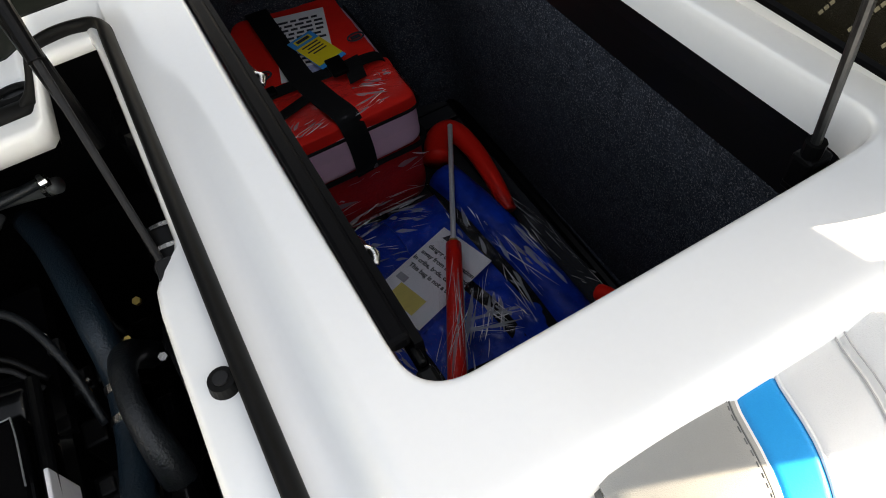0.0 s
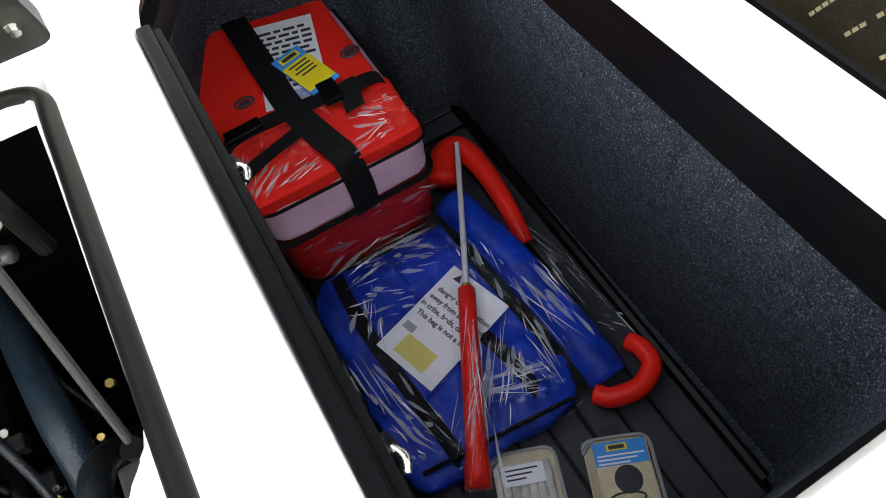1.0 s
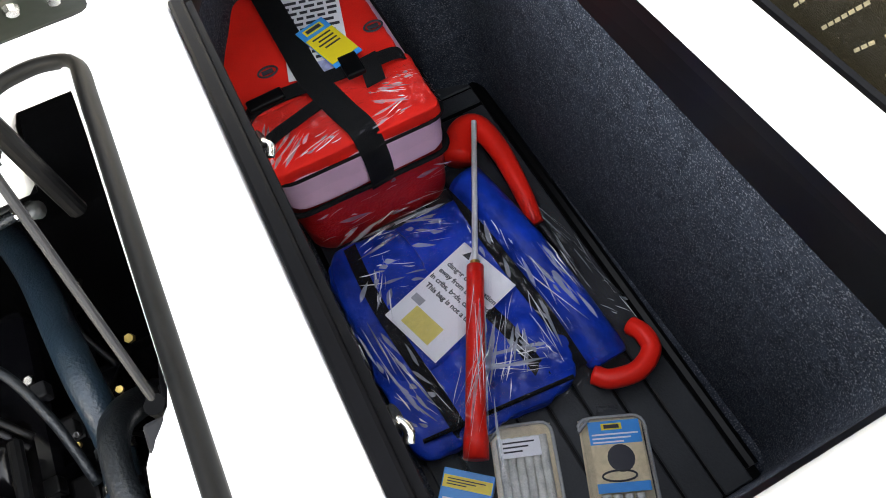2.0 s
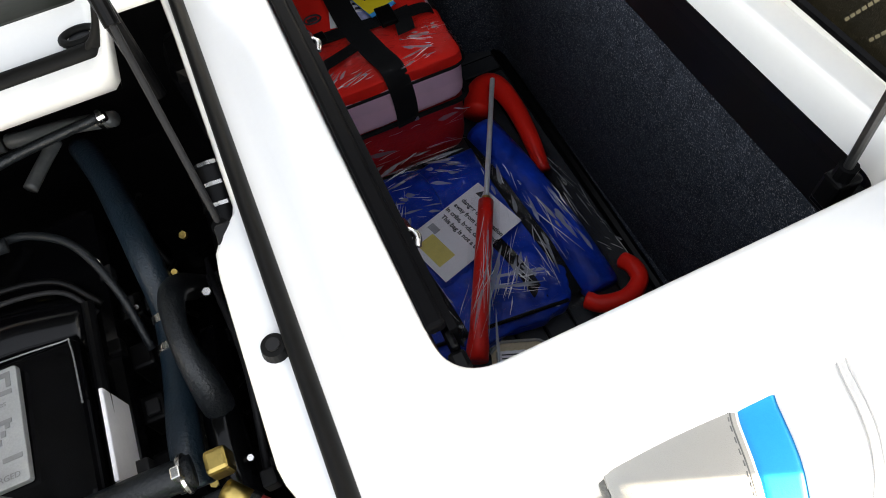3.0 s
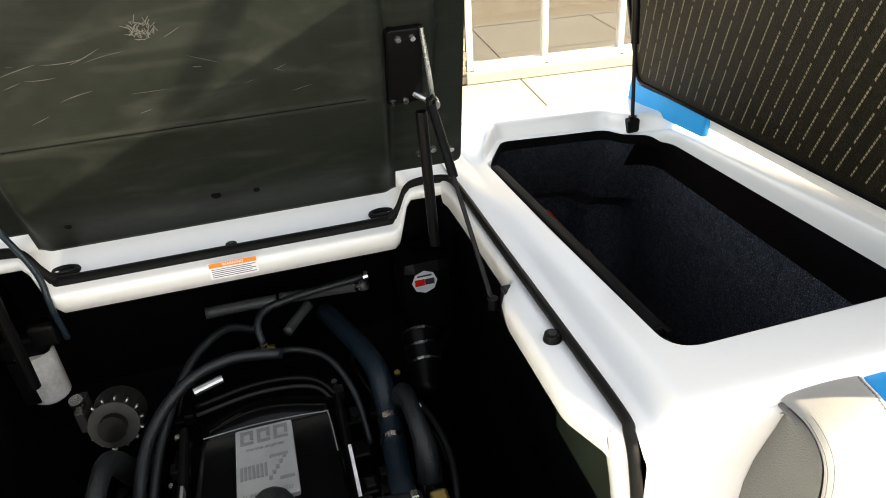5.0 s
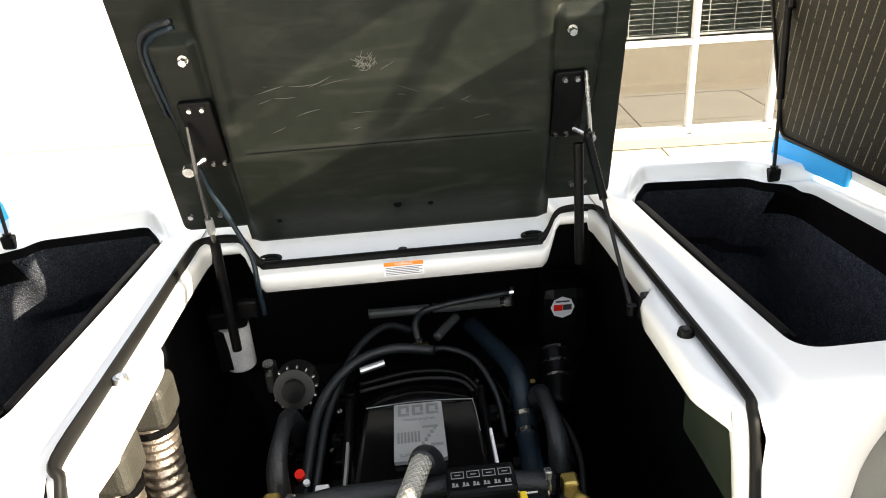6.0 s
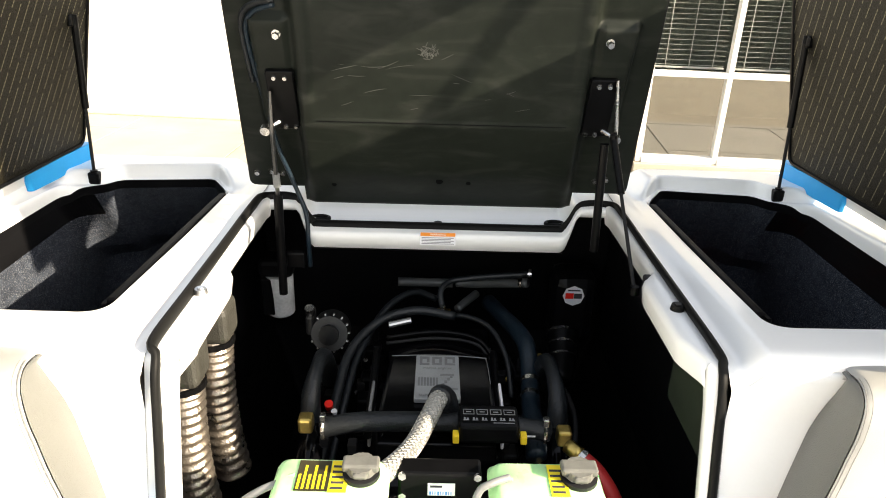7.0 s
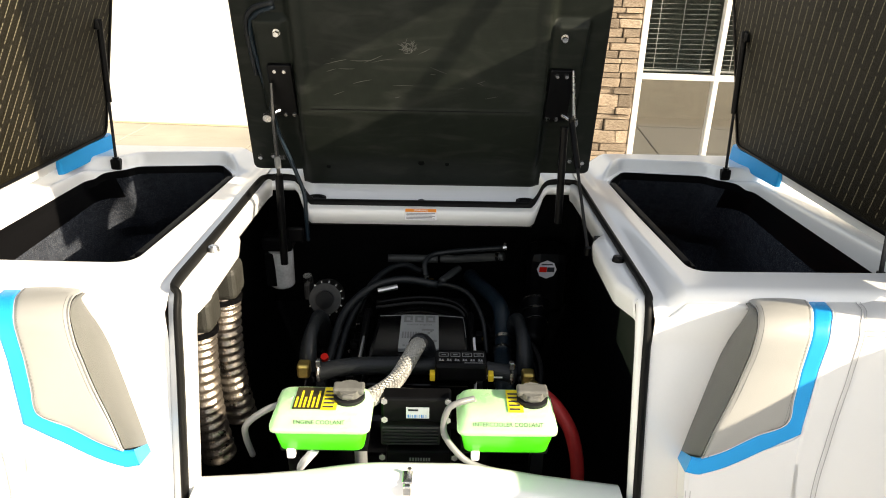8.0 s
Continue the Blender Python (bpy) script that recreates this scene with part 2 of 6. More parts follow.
def curve(pts, k=6):
    """Catmull-Rom line through the points."""
    p = [Vector(q) for q in pts]
    p = [p[0] * 2 - p[1]] + p + [p[-1] * 2 - p[-2]]
    out = []
    for i in range(1, len(p) - 2):
        a, b, c, d = p[i - 1:i + 3]
        for j in range(k):
            t = j / k
            out.append(0.5 * ((2 * b) + (c - a) * t + (2 * a - 5 * b + 4 * c - d) * t * t + (3 * b - a - 3 * c + d) * t ** 3))
    out.append(p[-2])
    return out


def tube(bm, pts, r, n=10, flat=1.0):
    """A capped tube along the points; r is a number or a function of 0..1."""
    rings, up = [], Vector((0.1, 0.2, 1)).normalized()
    for i, p in enumerate(pts):
        d = (pts[min(i + 1, len(pts) - 1)] - pts[max(i - 1, 0)]).normalized()
        s = d.cross(up)
        if s.length < 1e-3:
            s = d.cross(Vector((1, 0, 0)))
        s.normalize()
        u = s.cross(d)
        up = u
        rr = r(i / (len(pts) - 1)) if callable(r) else r
        rings.append([bm.verts.new(p + s * (rr * math.cos(a)) + u * (rr * flat * math.sin(a))) for a in (2 * math.pi * k / n for k in range(n))])
    for a, b in zip(rings, rings[1:]):
        for k in range(n):
            bm.faces.new((a[k], a[(k + 1) % n], b[(k + 1) % n], b[k]))
    bm.faces.new(rings[0][::-1])
    bm.faces.new(rings[-1])
    return bm


def Tube(pts, r, n=10, k=6, **kw):
    return tube(bmesh.new(), curve(pts, k) if k else [Vector(p) for p in pts], r, n, **kw)


def prism(bm, pts, m, depth, bevel=0.0):
    """Extrudes the polygon pts (x, y) by depth along z, then moves it by m."""
    lo = [bm.verts.new((x, y, 0)) for x, y in pts]
    hi = [bm.verts.new((x, y, depth)) for x, y in pts]
    fs = [bm.faces.new(lo[::-1]), bm.faces.new(hi)]
    for i in range(len(pts)):
        j = (i + 1) % len(pts)
        fs.append(bm.faces.new((lo[i], lo[j], hi[j], hi[i])))
    vs = lo + hi
    if bevel:
        b = bmesh.ops.bevel(bm, geom=list(fs[1].edges), offset=bevel, segments=3, affect="EDGES", profile=0.5)
        vs = list({v for f in b["faces"] for v in f.verts} | {v for v in vs if v.is_valid})
    bmesh.ops.transform(bm, matrix=m, verts=vs)
    return bm


def rounded(pts, radii, n=6):
    """The closed outline pts with its corners rounded."""
    out, c = [], len(pts)
    for i in range(c):
        a, b, d = Vector(pts[i - 1]), Vector(pts[i]), Vector(pts[(i + 1) % c])
        r = radii[i] if isinstance(radii, (list, tuple)) else radii
        u, v = (a - b).normalized(), (d - b).normalized()
        if r <= 0:
            out.append(b)
            continue
        for j in range(n + 1):
            t = j / n
            out.append((1 - t) ** 2 * (b + u * r) + 2 * t * (1 - t) * b + t * t * (b + v * r))
    return out


def loft(bm, rows, closed=False):
    """Quads between rows of points of equal length."""
    vr = [[bm.verts.new(p) for p in row] for row in rows]
    n = len(rows[0])
    for a, b in zip(vr, vr[1:]):
        for k in range(n if closed else n - 1):
            bm.faces.new((a[k], a[(k + 1) % n], b[(k + 1) % n], b[k]))
    return bm


def step(a, b, x):
    t = min(1.0, max(0.0, (x - a) / (b - a)))
    return t * t * (3 - 2 * t)


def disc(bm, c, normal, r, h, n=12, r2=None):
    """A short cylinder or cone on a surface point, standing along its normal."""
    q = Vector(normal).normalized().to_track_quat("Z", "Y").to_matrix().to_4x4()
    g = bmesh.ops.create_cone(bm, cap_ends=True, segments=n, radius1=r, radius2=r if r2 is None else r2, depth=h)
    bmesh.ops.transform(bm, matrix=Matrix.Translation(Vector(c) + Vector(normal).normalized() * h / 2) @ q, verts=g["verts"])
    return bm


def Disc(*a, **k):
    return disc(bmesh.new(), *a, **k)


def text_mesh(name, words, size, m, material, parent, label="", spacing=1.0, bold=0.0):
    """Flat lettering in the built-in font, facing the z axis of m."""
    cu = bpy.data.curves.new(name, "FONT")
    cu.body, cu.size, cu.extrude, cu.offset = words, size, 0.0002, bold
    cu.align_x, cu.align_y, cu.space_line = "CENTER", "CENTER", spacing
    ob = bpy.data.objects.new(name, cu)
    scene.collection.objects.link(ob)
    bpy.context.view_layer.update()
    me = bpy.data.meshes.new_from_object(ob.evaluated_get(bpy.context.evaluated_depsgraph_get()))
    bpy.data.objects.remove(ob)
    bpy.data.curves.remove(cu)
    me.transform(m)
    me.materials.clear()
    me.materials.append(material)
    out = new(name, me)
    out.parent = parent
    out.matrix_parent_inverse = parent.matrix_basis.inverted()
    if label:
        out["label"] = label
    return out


def frame_of(o, u, v):
    """A matrix at o whose x runs along u and whose y runs nearest to v."""
    u = Vector(u).normalized()
    w = u.cross(Vector(v)).normalized()
    v = w.cross(u)
    m = Matrix((u, v, w)).transposed().to_4x4()
    return Matrix.Translation(o) @ m


def mirrored(bm):
    for v in bm.verts:
        v.co.x = -v.co.x
    return bm


GROUND = 0.09
def deck_z(y):
    return 1.6048 - 0.067 * y
def ledge_z(y):
    return 1.585 - 0.02 * y
def front_y(z):
    return -0.2 - 0.29 * (1.53 - z)
def front_skin(z):
    return min(front_y(z), -0.2065)

# ---- ground and building ----
def site(name, bm, material, label="", cat=""):
    ob = part(name, bm, material, None)
    return tagged(ob, label, cat, kind="structure")

bm = bmesh.new()
for f in ((-300, -300), (300, -300), (300, 300), (-300, 300)):
    bm.verts.new((*f, GROUND - 0.012))
bm.faces.new(bm.verts)
ground = site("ground", bm, LOT, "worn tan asphalt yard in sun", "ground")

BLD = Matrix.Translation((2.4, 5.5, 0)) @ Matrix.Rotation(radians(-4.5), 4, "Z")
def at_building(bm):
    bmesh.ops.transform(bm, matrix=BLD, verts=bm.verts)
    return bm

pavement = tagged(new("pavement"), "pale concrete pavement of square slabs before the building", "pavement", kind="structure")
pavement.matrix_basis = Matrix.Translation((0, 5, GROUND))

# bay front with the shop window, and the set-back white wall
wall = site("wall_north", at_building(Box(-14, -0.85, 1.24, 1.5, GROUND - 0.05, 3.6)), STUCCO, "white rendered building wall in full sun", "wall")
site("wall_return", at_building(Box(-0.85, -0.62, 0.0, 1.5, GROUND - 0.05, 3.6)), STUCCO, "white rendered return of the building wall", "wall")
# added strip: its tan colour draws the shadow line at the wall's base joint
site("trim", at_building(Box(-14, -0.852, 1.222, 1.239, GROUND, GROUND + 0.025, bevel=0.004)), TAN, "tan strip added to draw the shadow line of the wall base joint", "trim")
site("wall_above_window", at_building(Box(-0.43, 6.0, 0.0, 0.25, 2.45, 3.6)), STUCCO, "white rendered wall over the shop window", "wall")
site("wall_east", at_building(Box(2.0, 6.0, 0.0, 0.25, GROUND - 0.05, 2.45)), STUCCO, "white rendered wall beside the shop window", "wall")
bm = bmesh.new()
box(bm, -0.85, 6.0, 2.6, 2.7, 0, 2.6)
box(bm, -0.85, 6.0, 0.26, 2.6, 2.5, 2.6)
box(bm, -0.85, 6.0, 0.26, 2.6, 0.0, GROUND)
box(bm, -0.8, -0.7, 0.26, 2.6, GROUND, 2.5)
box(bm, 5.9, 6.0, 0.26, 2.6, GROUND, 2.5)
site("room_behind_window", at_building(bm), DARKROOM, "office room behind the window, its dimness put into the wall colour", "room")

window = tagged(new("window_1"), "white framed shop window with lowered blinds", "window", kind="structure")
window.matrix_basis = BLD @ Matrix.Translation((0.3, 0, 0.16))
WX0, WX1, WZ0, WZ1 = -0.44, 2.0, 0.20, 2.45
bars = [(WX0, WX0 + 0.06), (0.30, 0.35), (1.06, 1.11), (WX1 - 0.06, WX1)]
for a, b in bars:
    part("mullion", at_building(Box(a, b, -0.03, 0.06, WZ0, WZ1, bevel=0.006)), FRAMEW, window)
for z0, z1, d in ((WZ0 - 0.005, WZ0 + 0.06, 0.04), (1.03, 1.08, 0.028), (WZ1 - 0.07, WZ1, 0.028)):
    for (a0, a1), (b0, b1) in zip(bars, bars[1:]):
        part("transom", at_building(Box(a1, b0, -d, 0.055, z0, z1, bevel=0.004)), FRAMEW, window)
for (a0, a1), (b0, b1) in zip(bars, bars[1:]):
    for z0, z1 in ((WZ0 + 0.06, 1.03), (1.08, WZ1 - 0.07)):
        g = part("pane", at_building(Box(a1, b0, 0.012, 0.018, z0, z1)), GLASS if z0 > 0.9 else MIRROR_GLASS, window)
        g.visible_shadow = False
site("window_sill", at_building(Box(WX0 - 0.02, WX1 + 0.02, -0.09, 0.02, GROUND, WZ0 - 0.005, bevel=0.008)), CONCRETE, "low grey concrete sill under the shop window", "sill")
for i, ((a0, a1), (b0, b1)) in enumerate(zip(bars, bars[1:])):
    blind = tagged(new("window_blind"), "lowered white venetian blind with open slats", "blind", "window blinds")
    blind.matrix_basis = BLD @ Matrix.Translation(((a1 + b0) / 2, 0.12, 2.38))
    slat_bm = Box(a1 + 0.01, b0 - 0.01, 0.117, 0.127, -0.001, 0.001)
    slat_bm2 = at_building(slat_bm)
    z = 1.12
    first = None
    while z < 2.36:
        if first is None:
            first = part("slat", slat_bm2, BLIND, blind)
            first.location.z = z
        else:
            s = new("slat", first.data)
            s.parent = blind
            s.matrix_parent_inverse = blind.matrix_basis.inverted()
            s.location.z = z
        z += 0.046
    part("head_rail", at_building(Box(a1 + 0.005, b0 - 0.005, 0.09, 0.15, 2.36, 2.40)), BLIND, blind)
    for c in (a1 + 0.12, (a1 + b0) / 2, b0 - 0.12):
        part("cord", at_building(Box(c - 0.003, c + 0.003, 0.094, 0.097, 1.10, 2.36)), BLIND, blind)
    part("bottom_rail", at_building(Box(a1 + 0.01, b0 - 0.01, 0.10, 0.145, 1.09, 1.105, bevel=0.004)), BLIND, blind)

# ---- boat: decks, coamings, bay and lockers ----
boat = thing("boat", (0, -1.5, GROUND), "white sport boat with engine bay and both rear lockers open", "boat")

OPEN = rounded([(0.538, -0.090), (0.966, -0.082), (0.953, 0.612), (0.864, 0.630), (0.840, 0.684), (0.604, 0.718), (0.536, 0.600)],
               [0.045, 0.034, 0.05, 0.02, 0.02, 0.02, 0.02], 12)
CX, CY = 0.74, 0.28


def ray_poly(poly, ang):
    d = Vector((math.cos(ang), math.sin(ang)))
    best = None
    for i in range(len(poly)):
        a, b = poly[i - 1], poly[i]
        ax, ay, bx, by = a[0] - CX, a[1] - CY, b[0] - a[0], b[1] - a[1]
        den = d.x * by - d.y * bx
        if abs(den) < 1e-9:
            continue
        s = (ax * by - ay * bx) / den
        u = (ax * d.y - ay * d.x) / den
        if s > 0 and -1e-6 <= u <= 1 + 1e-6 and (best is None or s > best):
            best = s
    return Vector((CX, CY)) + d * best


DX0, DX1, DY0, DY1 = 0.440, 1.19, -0.200, 0.81


def gunwale(x):
    """0 on the deck, 1 on the outboard side of the locker opening."""
    return step(0.925, 0.958, x)


def lip_z(x, y):
    """Lower edge of the white lip round the opening: it hangs deepest under the gunwale."""
    g = gunwale(x) * (1 - step(0.60, 0.64, y))
    return (deck_z(y) - 0.022 * (1 - step(0.60, 0.63, y))) * (1 - g) + (1.561 - 0.028 * y) * g


def deck_height(x, y, d):
    z = deck_z(y)
    z += 0.037 * step(0.600, 0.650, y) * step(0.50, 0.57, x) * step(0.001, 0.018, d)
    z += gunwale(x) * (0.006 + 0.05 * max(0.0, x - 0.965)) * (1 - step(0.60, 0.65, y))
    lo = ledge_z(y)
    t = min(1.0, max(0.0, (x - 0.465) / 0.029))
    z = lo + (z - lo) * t
    s = min(1.0, max(0.0, (-0.172 - y) / 0.028))
    return z - 0.022 * (1 - math.sqrt(1 - s * s * 0.999))


def side_deck():
    rect = [(DX0, DY0), (DX1, DY0), (DX1, DY1), (DX0, DY1)]
    angs = sorted([2 * math.pi * i / 260 for i in range(260)] + [math.atan2(p.y - CY, p.x - CX) % (2 * math.pi) for p in OPEN] + [math.atan2(y - CY, x - CX) % (2 * math.pi) for x, y in rect])
    ts = (0, 0.012, 0.025, 0.04, 0.055, 0.07, 0.09, 0.12, 0.16, 0.22, 0.3, 0.38, 0.46, 0.54, 0.62, 0.7, 0.78, 0.84, 0.9, 0.95, 1)
    skirt = ((0.0, 1.0), (0.001, 0.7), (0.003, 0.35), (0.005, 0.12), (0.008, 0.02))
    rows = [[] for _ in range(len(ts) + len(skirt))]
    for a in angs:
        p, q = ray_poly(OPEN, a), ray_poly(rect, a)
        out = (q - p).normalized()
        p2 = p + out * 0.011
        top, low = deck_height(p2.x, p2.y, 0), lip_z(p.x, p.y)
        for k, (o, w) in enumerate(skirt):
            e = p + out * o
            rows[k].append((e.x, e.y, top + (low - top) * w))
        for k, t in enumerate(ts):
            e = p2.lerp(q, t)
            rows[k + len(skirt)].append((e.x, e.y, deck_height(e.x, e.y, (e - p2).length)))
    return loft(bmesh.new(), rows, closed=True)


part("side_deck", side_deck(), GEL, boat, smooth=True)
part("side_deck", mirrored(side_deck()), GEL, boat, smooth=True)


def locker(floor_z, upper=False):
    """Carpeted liner of a locker, wider under the gunwale, with a raked after wall."""
    levels = [(0.0, 0.536, 0.966, -0.090, 0.718), (-0.024, 0.540, 0.971, -0.090, 0.722), (1.462, 0.543, 0.977, -0.088, 0.781), (1.333, 0.546, 0.987, -0.088, 0.880), (1.27, 0.548, 0.995, -0.088, 0.978), (floor_z, 0.552, 1.045, -0.088, 0.982)]
    rows = []
    for z, x0, x1, y0, y1 in levels:
        rows.append([])
        for p in OPEN:
            x, y = x0 + (x1 - x0) * (p.x - 0.536) / 0.430, y0 + (y1 - y0) * (p.y + 0.09) / 0.808
            rows[-1].append((x, y, z if z > 0.5 else lip_z(p.x, p.y) + z))
    bm = bmesh.new()
    vs = [[bm.verts.new(p) for p in row] for row in rows]
    n = len(OPEN)
    for r in range(len(rows) - 1):
        for i in range(n):
            j = (i + 1) % n
            aft = r >= 1 and min(OPEN[i].y, OPEN[j].y) > 0.625
            if (r < 2 and not aft) == upper:
                bm.faces.new((vs[r][i], vs[r][j], vs[r + 1][j], vs[r + 1][i]))
    if not upper:
        bm.faces.new(vs[-1])
    for v in [v for v in bm.verts if not v.link_faces]:
        bm.verts.remove(v)
    return bm


part("locker_upper", locker(0.915, True), BAYBLACK, boat, "black underside of the gunwale")
part("locker_upper", mirrored(locker(0.915, True)), BAYBLACK, boat, "black underside of the gunwale")
part("locker_liner", locker(0.915), CARPET, boat, "charcoal speckled carpet lining")
part("locker_liner", mirrored(locker(0.915)), CARPET, boat, "charcoal speckled carpet lining")


def edge_rail():
    bm = Box(0.536, 0.553, -0.045, 0.590, -0.012, 0.004, bevel=0.004)
    box(bm, 0.553, 0.560, -0.05, 0.585, -0.07, -0.004)
    for v in bm.verts:
        v.co.z += deck_z(v.co.y) - 0.004
    return bm


part("edge_rail", edge_rail(), MATTE, boat, "black plastic rail along the locker opening")
part("edge_rail", mirrored(edge_rail()), MATTE, boat, "black plastic rail along the locker opening")


def side_ledge(front):
    """Bay coaming with its rolled lip; front is the half width of the bay mouth."""
    inner = [(0.412, 0.545), (0.416, 0.52), (0.418, 0.44), (0.420, 0.17), (0.416, 0.156), (0.398, 0.134), (0.391, 0.120), (0.389, 0.10), (0.389, -0.085), (0.392 - (0.413 - front) * 0.3, -0.100), (front - 0.002, -0.152), (front, -0.165)]
    rows = []
    for x, y in inner:
        z = ledge_z(y)
        rows.append([(x + 0.006, y, z - 0.05), (x, y, z - 0.016), (x + 0.003, y, z - 0.005), (x + 0.009, y, z), (0.430, y, z), (0.441, y, z)])
    x = front
    for a in range(1, 7):
        g = a / 6 * radians(74)
        y, z = -0.165 - 0.018 * math.sin(g), 1.588 - 0.018 * (1 - math.cos(g))
        rows.append([(x + 0.012, y + 0.05, z - 0.02), (x + 0.001, y + 0.012, z - 0.008), (x + 0.004, y + 0.003, z - 0.003), (x + 0.012, y, z), (0.430, y, z), (0.441, y, z)])
    for z in (1.50, 1.40, 1.30, 1.25, 1.10):
        y = front_y(z) + 0.002
        rows.append([(x + 0.012, y + 0.05, z), (x + 0.001, y + 0.012, z), (x + 0.004, y + 0.003, z), (x + 0.012, y, z), (0.430, y, z), (0.441, y, z)])
    return loft(bmesh.new(), rows)


part("bay_coaming", side_ledge(0.413), GEL, boat, smooth=True)
part("bay_coaming", mirrored(side_ledge(0.394)), GEL, boat, smooth=True)


def rear_ledge():
    rows = []
    n = 80
    for i in range(n + 1):
        x = -0.441 + 0.882 * i / n
        t = step(0.312, 0.352, abs(x))
        yi = 0.505 + 0.030 * t
        zt = 1.503 + 0.064 * t
        rows.append([(x, yi + 0.02, zt - 0.052 + 0.022 * t), (x, yi + 0.001, zt - 0.030 + 0.012 * t), (x, yi, zt - 0.006), (x, yi + 0.006, zt), (x, 0.564, zt + 0.002), (x, 0.62, zt + 0.010 * (1 - t) + 0.002), (x, 0.705, zt + 0.024 * (1 - t) + 0.003), (x, 0.715, 1.574), (x, 0.74, 1.575), (x, 0.81, 1.572)])
    return loft(bmesh.new(), rows)


part("rear_coaming", rear_ledge(), GEL, boat, smooth=True)

SEAL = [(0.429, -0.300, 1.19), (0.430, front_y(1.45) - 0.004, 1.45), (0.432, front_y(1.55) - 0.004, 1.55), (0.434, -0.176, 1.585), (0.436, -0.150, 1.594), (0.436, 0.0, 1.592), (0.436, 0.25, 1.586), (0.436, 0.47, 1.582), (0.433, 0.535, 1.576), (0.405, 0.556, 1.573), (0.372, 0.556, 1.573), (0.350, 0.552, 1.566), (0.332, 0.548, 1.533), (0.312, 0.544, 1.512), (0.28, 0.541, 1.509), (0.0, 0.541, 1.509)]
seal_pts = SEAL + [(-x + (0.010 if y < -0.15 else 0.0), y, z) for x, y, z in SEAL[-2::-1]]
part("rubber_seal", Tube(seal_pts, 0.0112, n=10, k=5, flat=0.62), RUBBER, boat, "black rubber seal round the engine bay", smooth=True)


def front_panel():
    """Raked white moulding that rolls over into the deck's front edge."""
    xs = (0.4405, 0.452, 0.46, 0.468, 0.476, 0.484, 0.492, 0.50, 0.52, 0.55, 0.6, 0.7, 0.8, 0.9, 1.0, 1.1, 1.19)
    tops = [deck_height(x, -0.2, 0.2) for x in xs]
    rows = [[(x, y, z - d) for x, z in zip(xs, tops)] for y, d in ((-0.198, 0.0006), (-0.2015, 0.0014), (-0.2045, 0.0040), (-0.2060, 0.0085), (-0.2065, 0.0140))]
    rows += [[(x, front_skin(z), min(z, t - 0.016 - 0.1 * (1.58 - z))) for x, t in zip(xs, tops)] for z in (1.58, 1.55, 1.52, 1.508, 1.48, 1.4, 1.3, 1.2, 1.0, 0.8, 0.74)]
    return loft(bmesh.new(), rows)


part("front_panel", front_panel(), GEL, boat, smooth=True)
part("front_panel", mirrored(front_panel()), GEL, boat, smooth=True)


def sill():
    rows = []
    for i in range(61):
        x = -0.402 + 0.804 * i / 60
        zt = np.interp(x, (-0.402, -0.30, -0.20, -0.15, -0.10, -0.06, 0.09, 0.13, 0.18, 0.26, 0.40), (1.238, 1.246, 1.257, 1.267, 1.275, 1.278, 1.278, 1.273, 1.265, 1.250, 1.230))
        rows.append([(x, -0.17, zt - 0.10), (x, -0.245, zt - 0.018), (x, -0.255, zt - 0.003), (x, -0.265, zt), (x, front_y(zt) - 0.028, zt), (x, front_y(zt) - 0.038, zt - 0.004), (x, front_y(zt) - 0.043, zt - 0.02), (x, -0.40, 1.0), (x, -0.45, 0.74)])
    return loft(bmesh.new(), rows)


part("bay_sill", sill(), GEL, boat, smooth=True)

# hull sides, transom, cockpit sole and bow end close the boat round and behind the camera
bm = bmesh.new()
rows = []
for y, hx in ((0.99, 1.19), (0.81, 1.19), (-0.18, 1.19), (-1.5, 1.22), (-3.2, 1.15), (-4.6, 0.8), (-5.4, 0.12)):
    top = 1.38 if y > 0.9 else 1.575 if y > -0.2 else 1.66
    rows.append([(hx, y, top), (hx - 0.03, y, 1.2), (hx - 0.18, y, 0.7), (hx * 0.55, y, 0.35), (0, y, GROUND)])
loft(bm, rows)
for row in (rows[0],):
    vs = [bm.verts.new(p) for p in row] + [bm.verts.new((0, 0.99, 1.38))]
    bm.faces.new(vs)
geo = bmesh.ops.duplicate(bm, geom=bm.verts[:] + bm.edges[:] + bm.faces[:])
for v in geo["geom"]:
    if isinstance(v, bmesh.types.BMVert):
        v.co.x = -v.co.x
part("hull", bm, GEL, boat, smooth=False)
xs = [-1.19 + 2.38 * i / 60 for i in range(61)]
tops = [deck_height(abs(x), 0.81, 0.1) if abs(x) > 0.44 else 1.572 for x in xs]
rows = [[(x, y, z - d) for x, z in zip(xs, tops)] for y, d in ((0.808, 0.0005), (0.818, 0.002), (0.828, 0.008), (0.836, 0.020))]
rows += [[(x, y, z) for x in xs] for y, z in ((0.87, 1.50), (0.99, 1.38))]
part("transom", loft(bmesh.new(), rows), GEL, boat, smooth=True)
bm = bmesh.new()
for s in (1, -1):
    loft(bm, [[(s * (hx - 0.16), y, 0.72), (s * (hx - 0.16), y, 1.65), (s * (hx - 0.145), y, 1.705), (s * (hx - 0.10), y, 1.717), (s * hx, y, 1.69)] for y, hx in ((-0.29, 1.19), (-1.5, 1.22), (-3.2, 1.15), (-4.6, 0.8))])
part("cockpit_liner", bm, VINYL_W, boat)
part("cockpit_sole", Box(-1.06, 1.06, -4.6, -0.33, 0.68, 0.72), VINYL_W, boat)

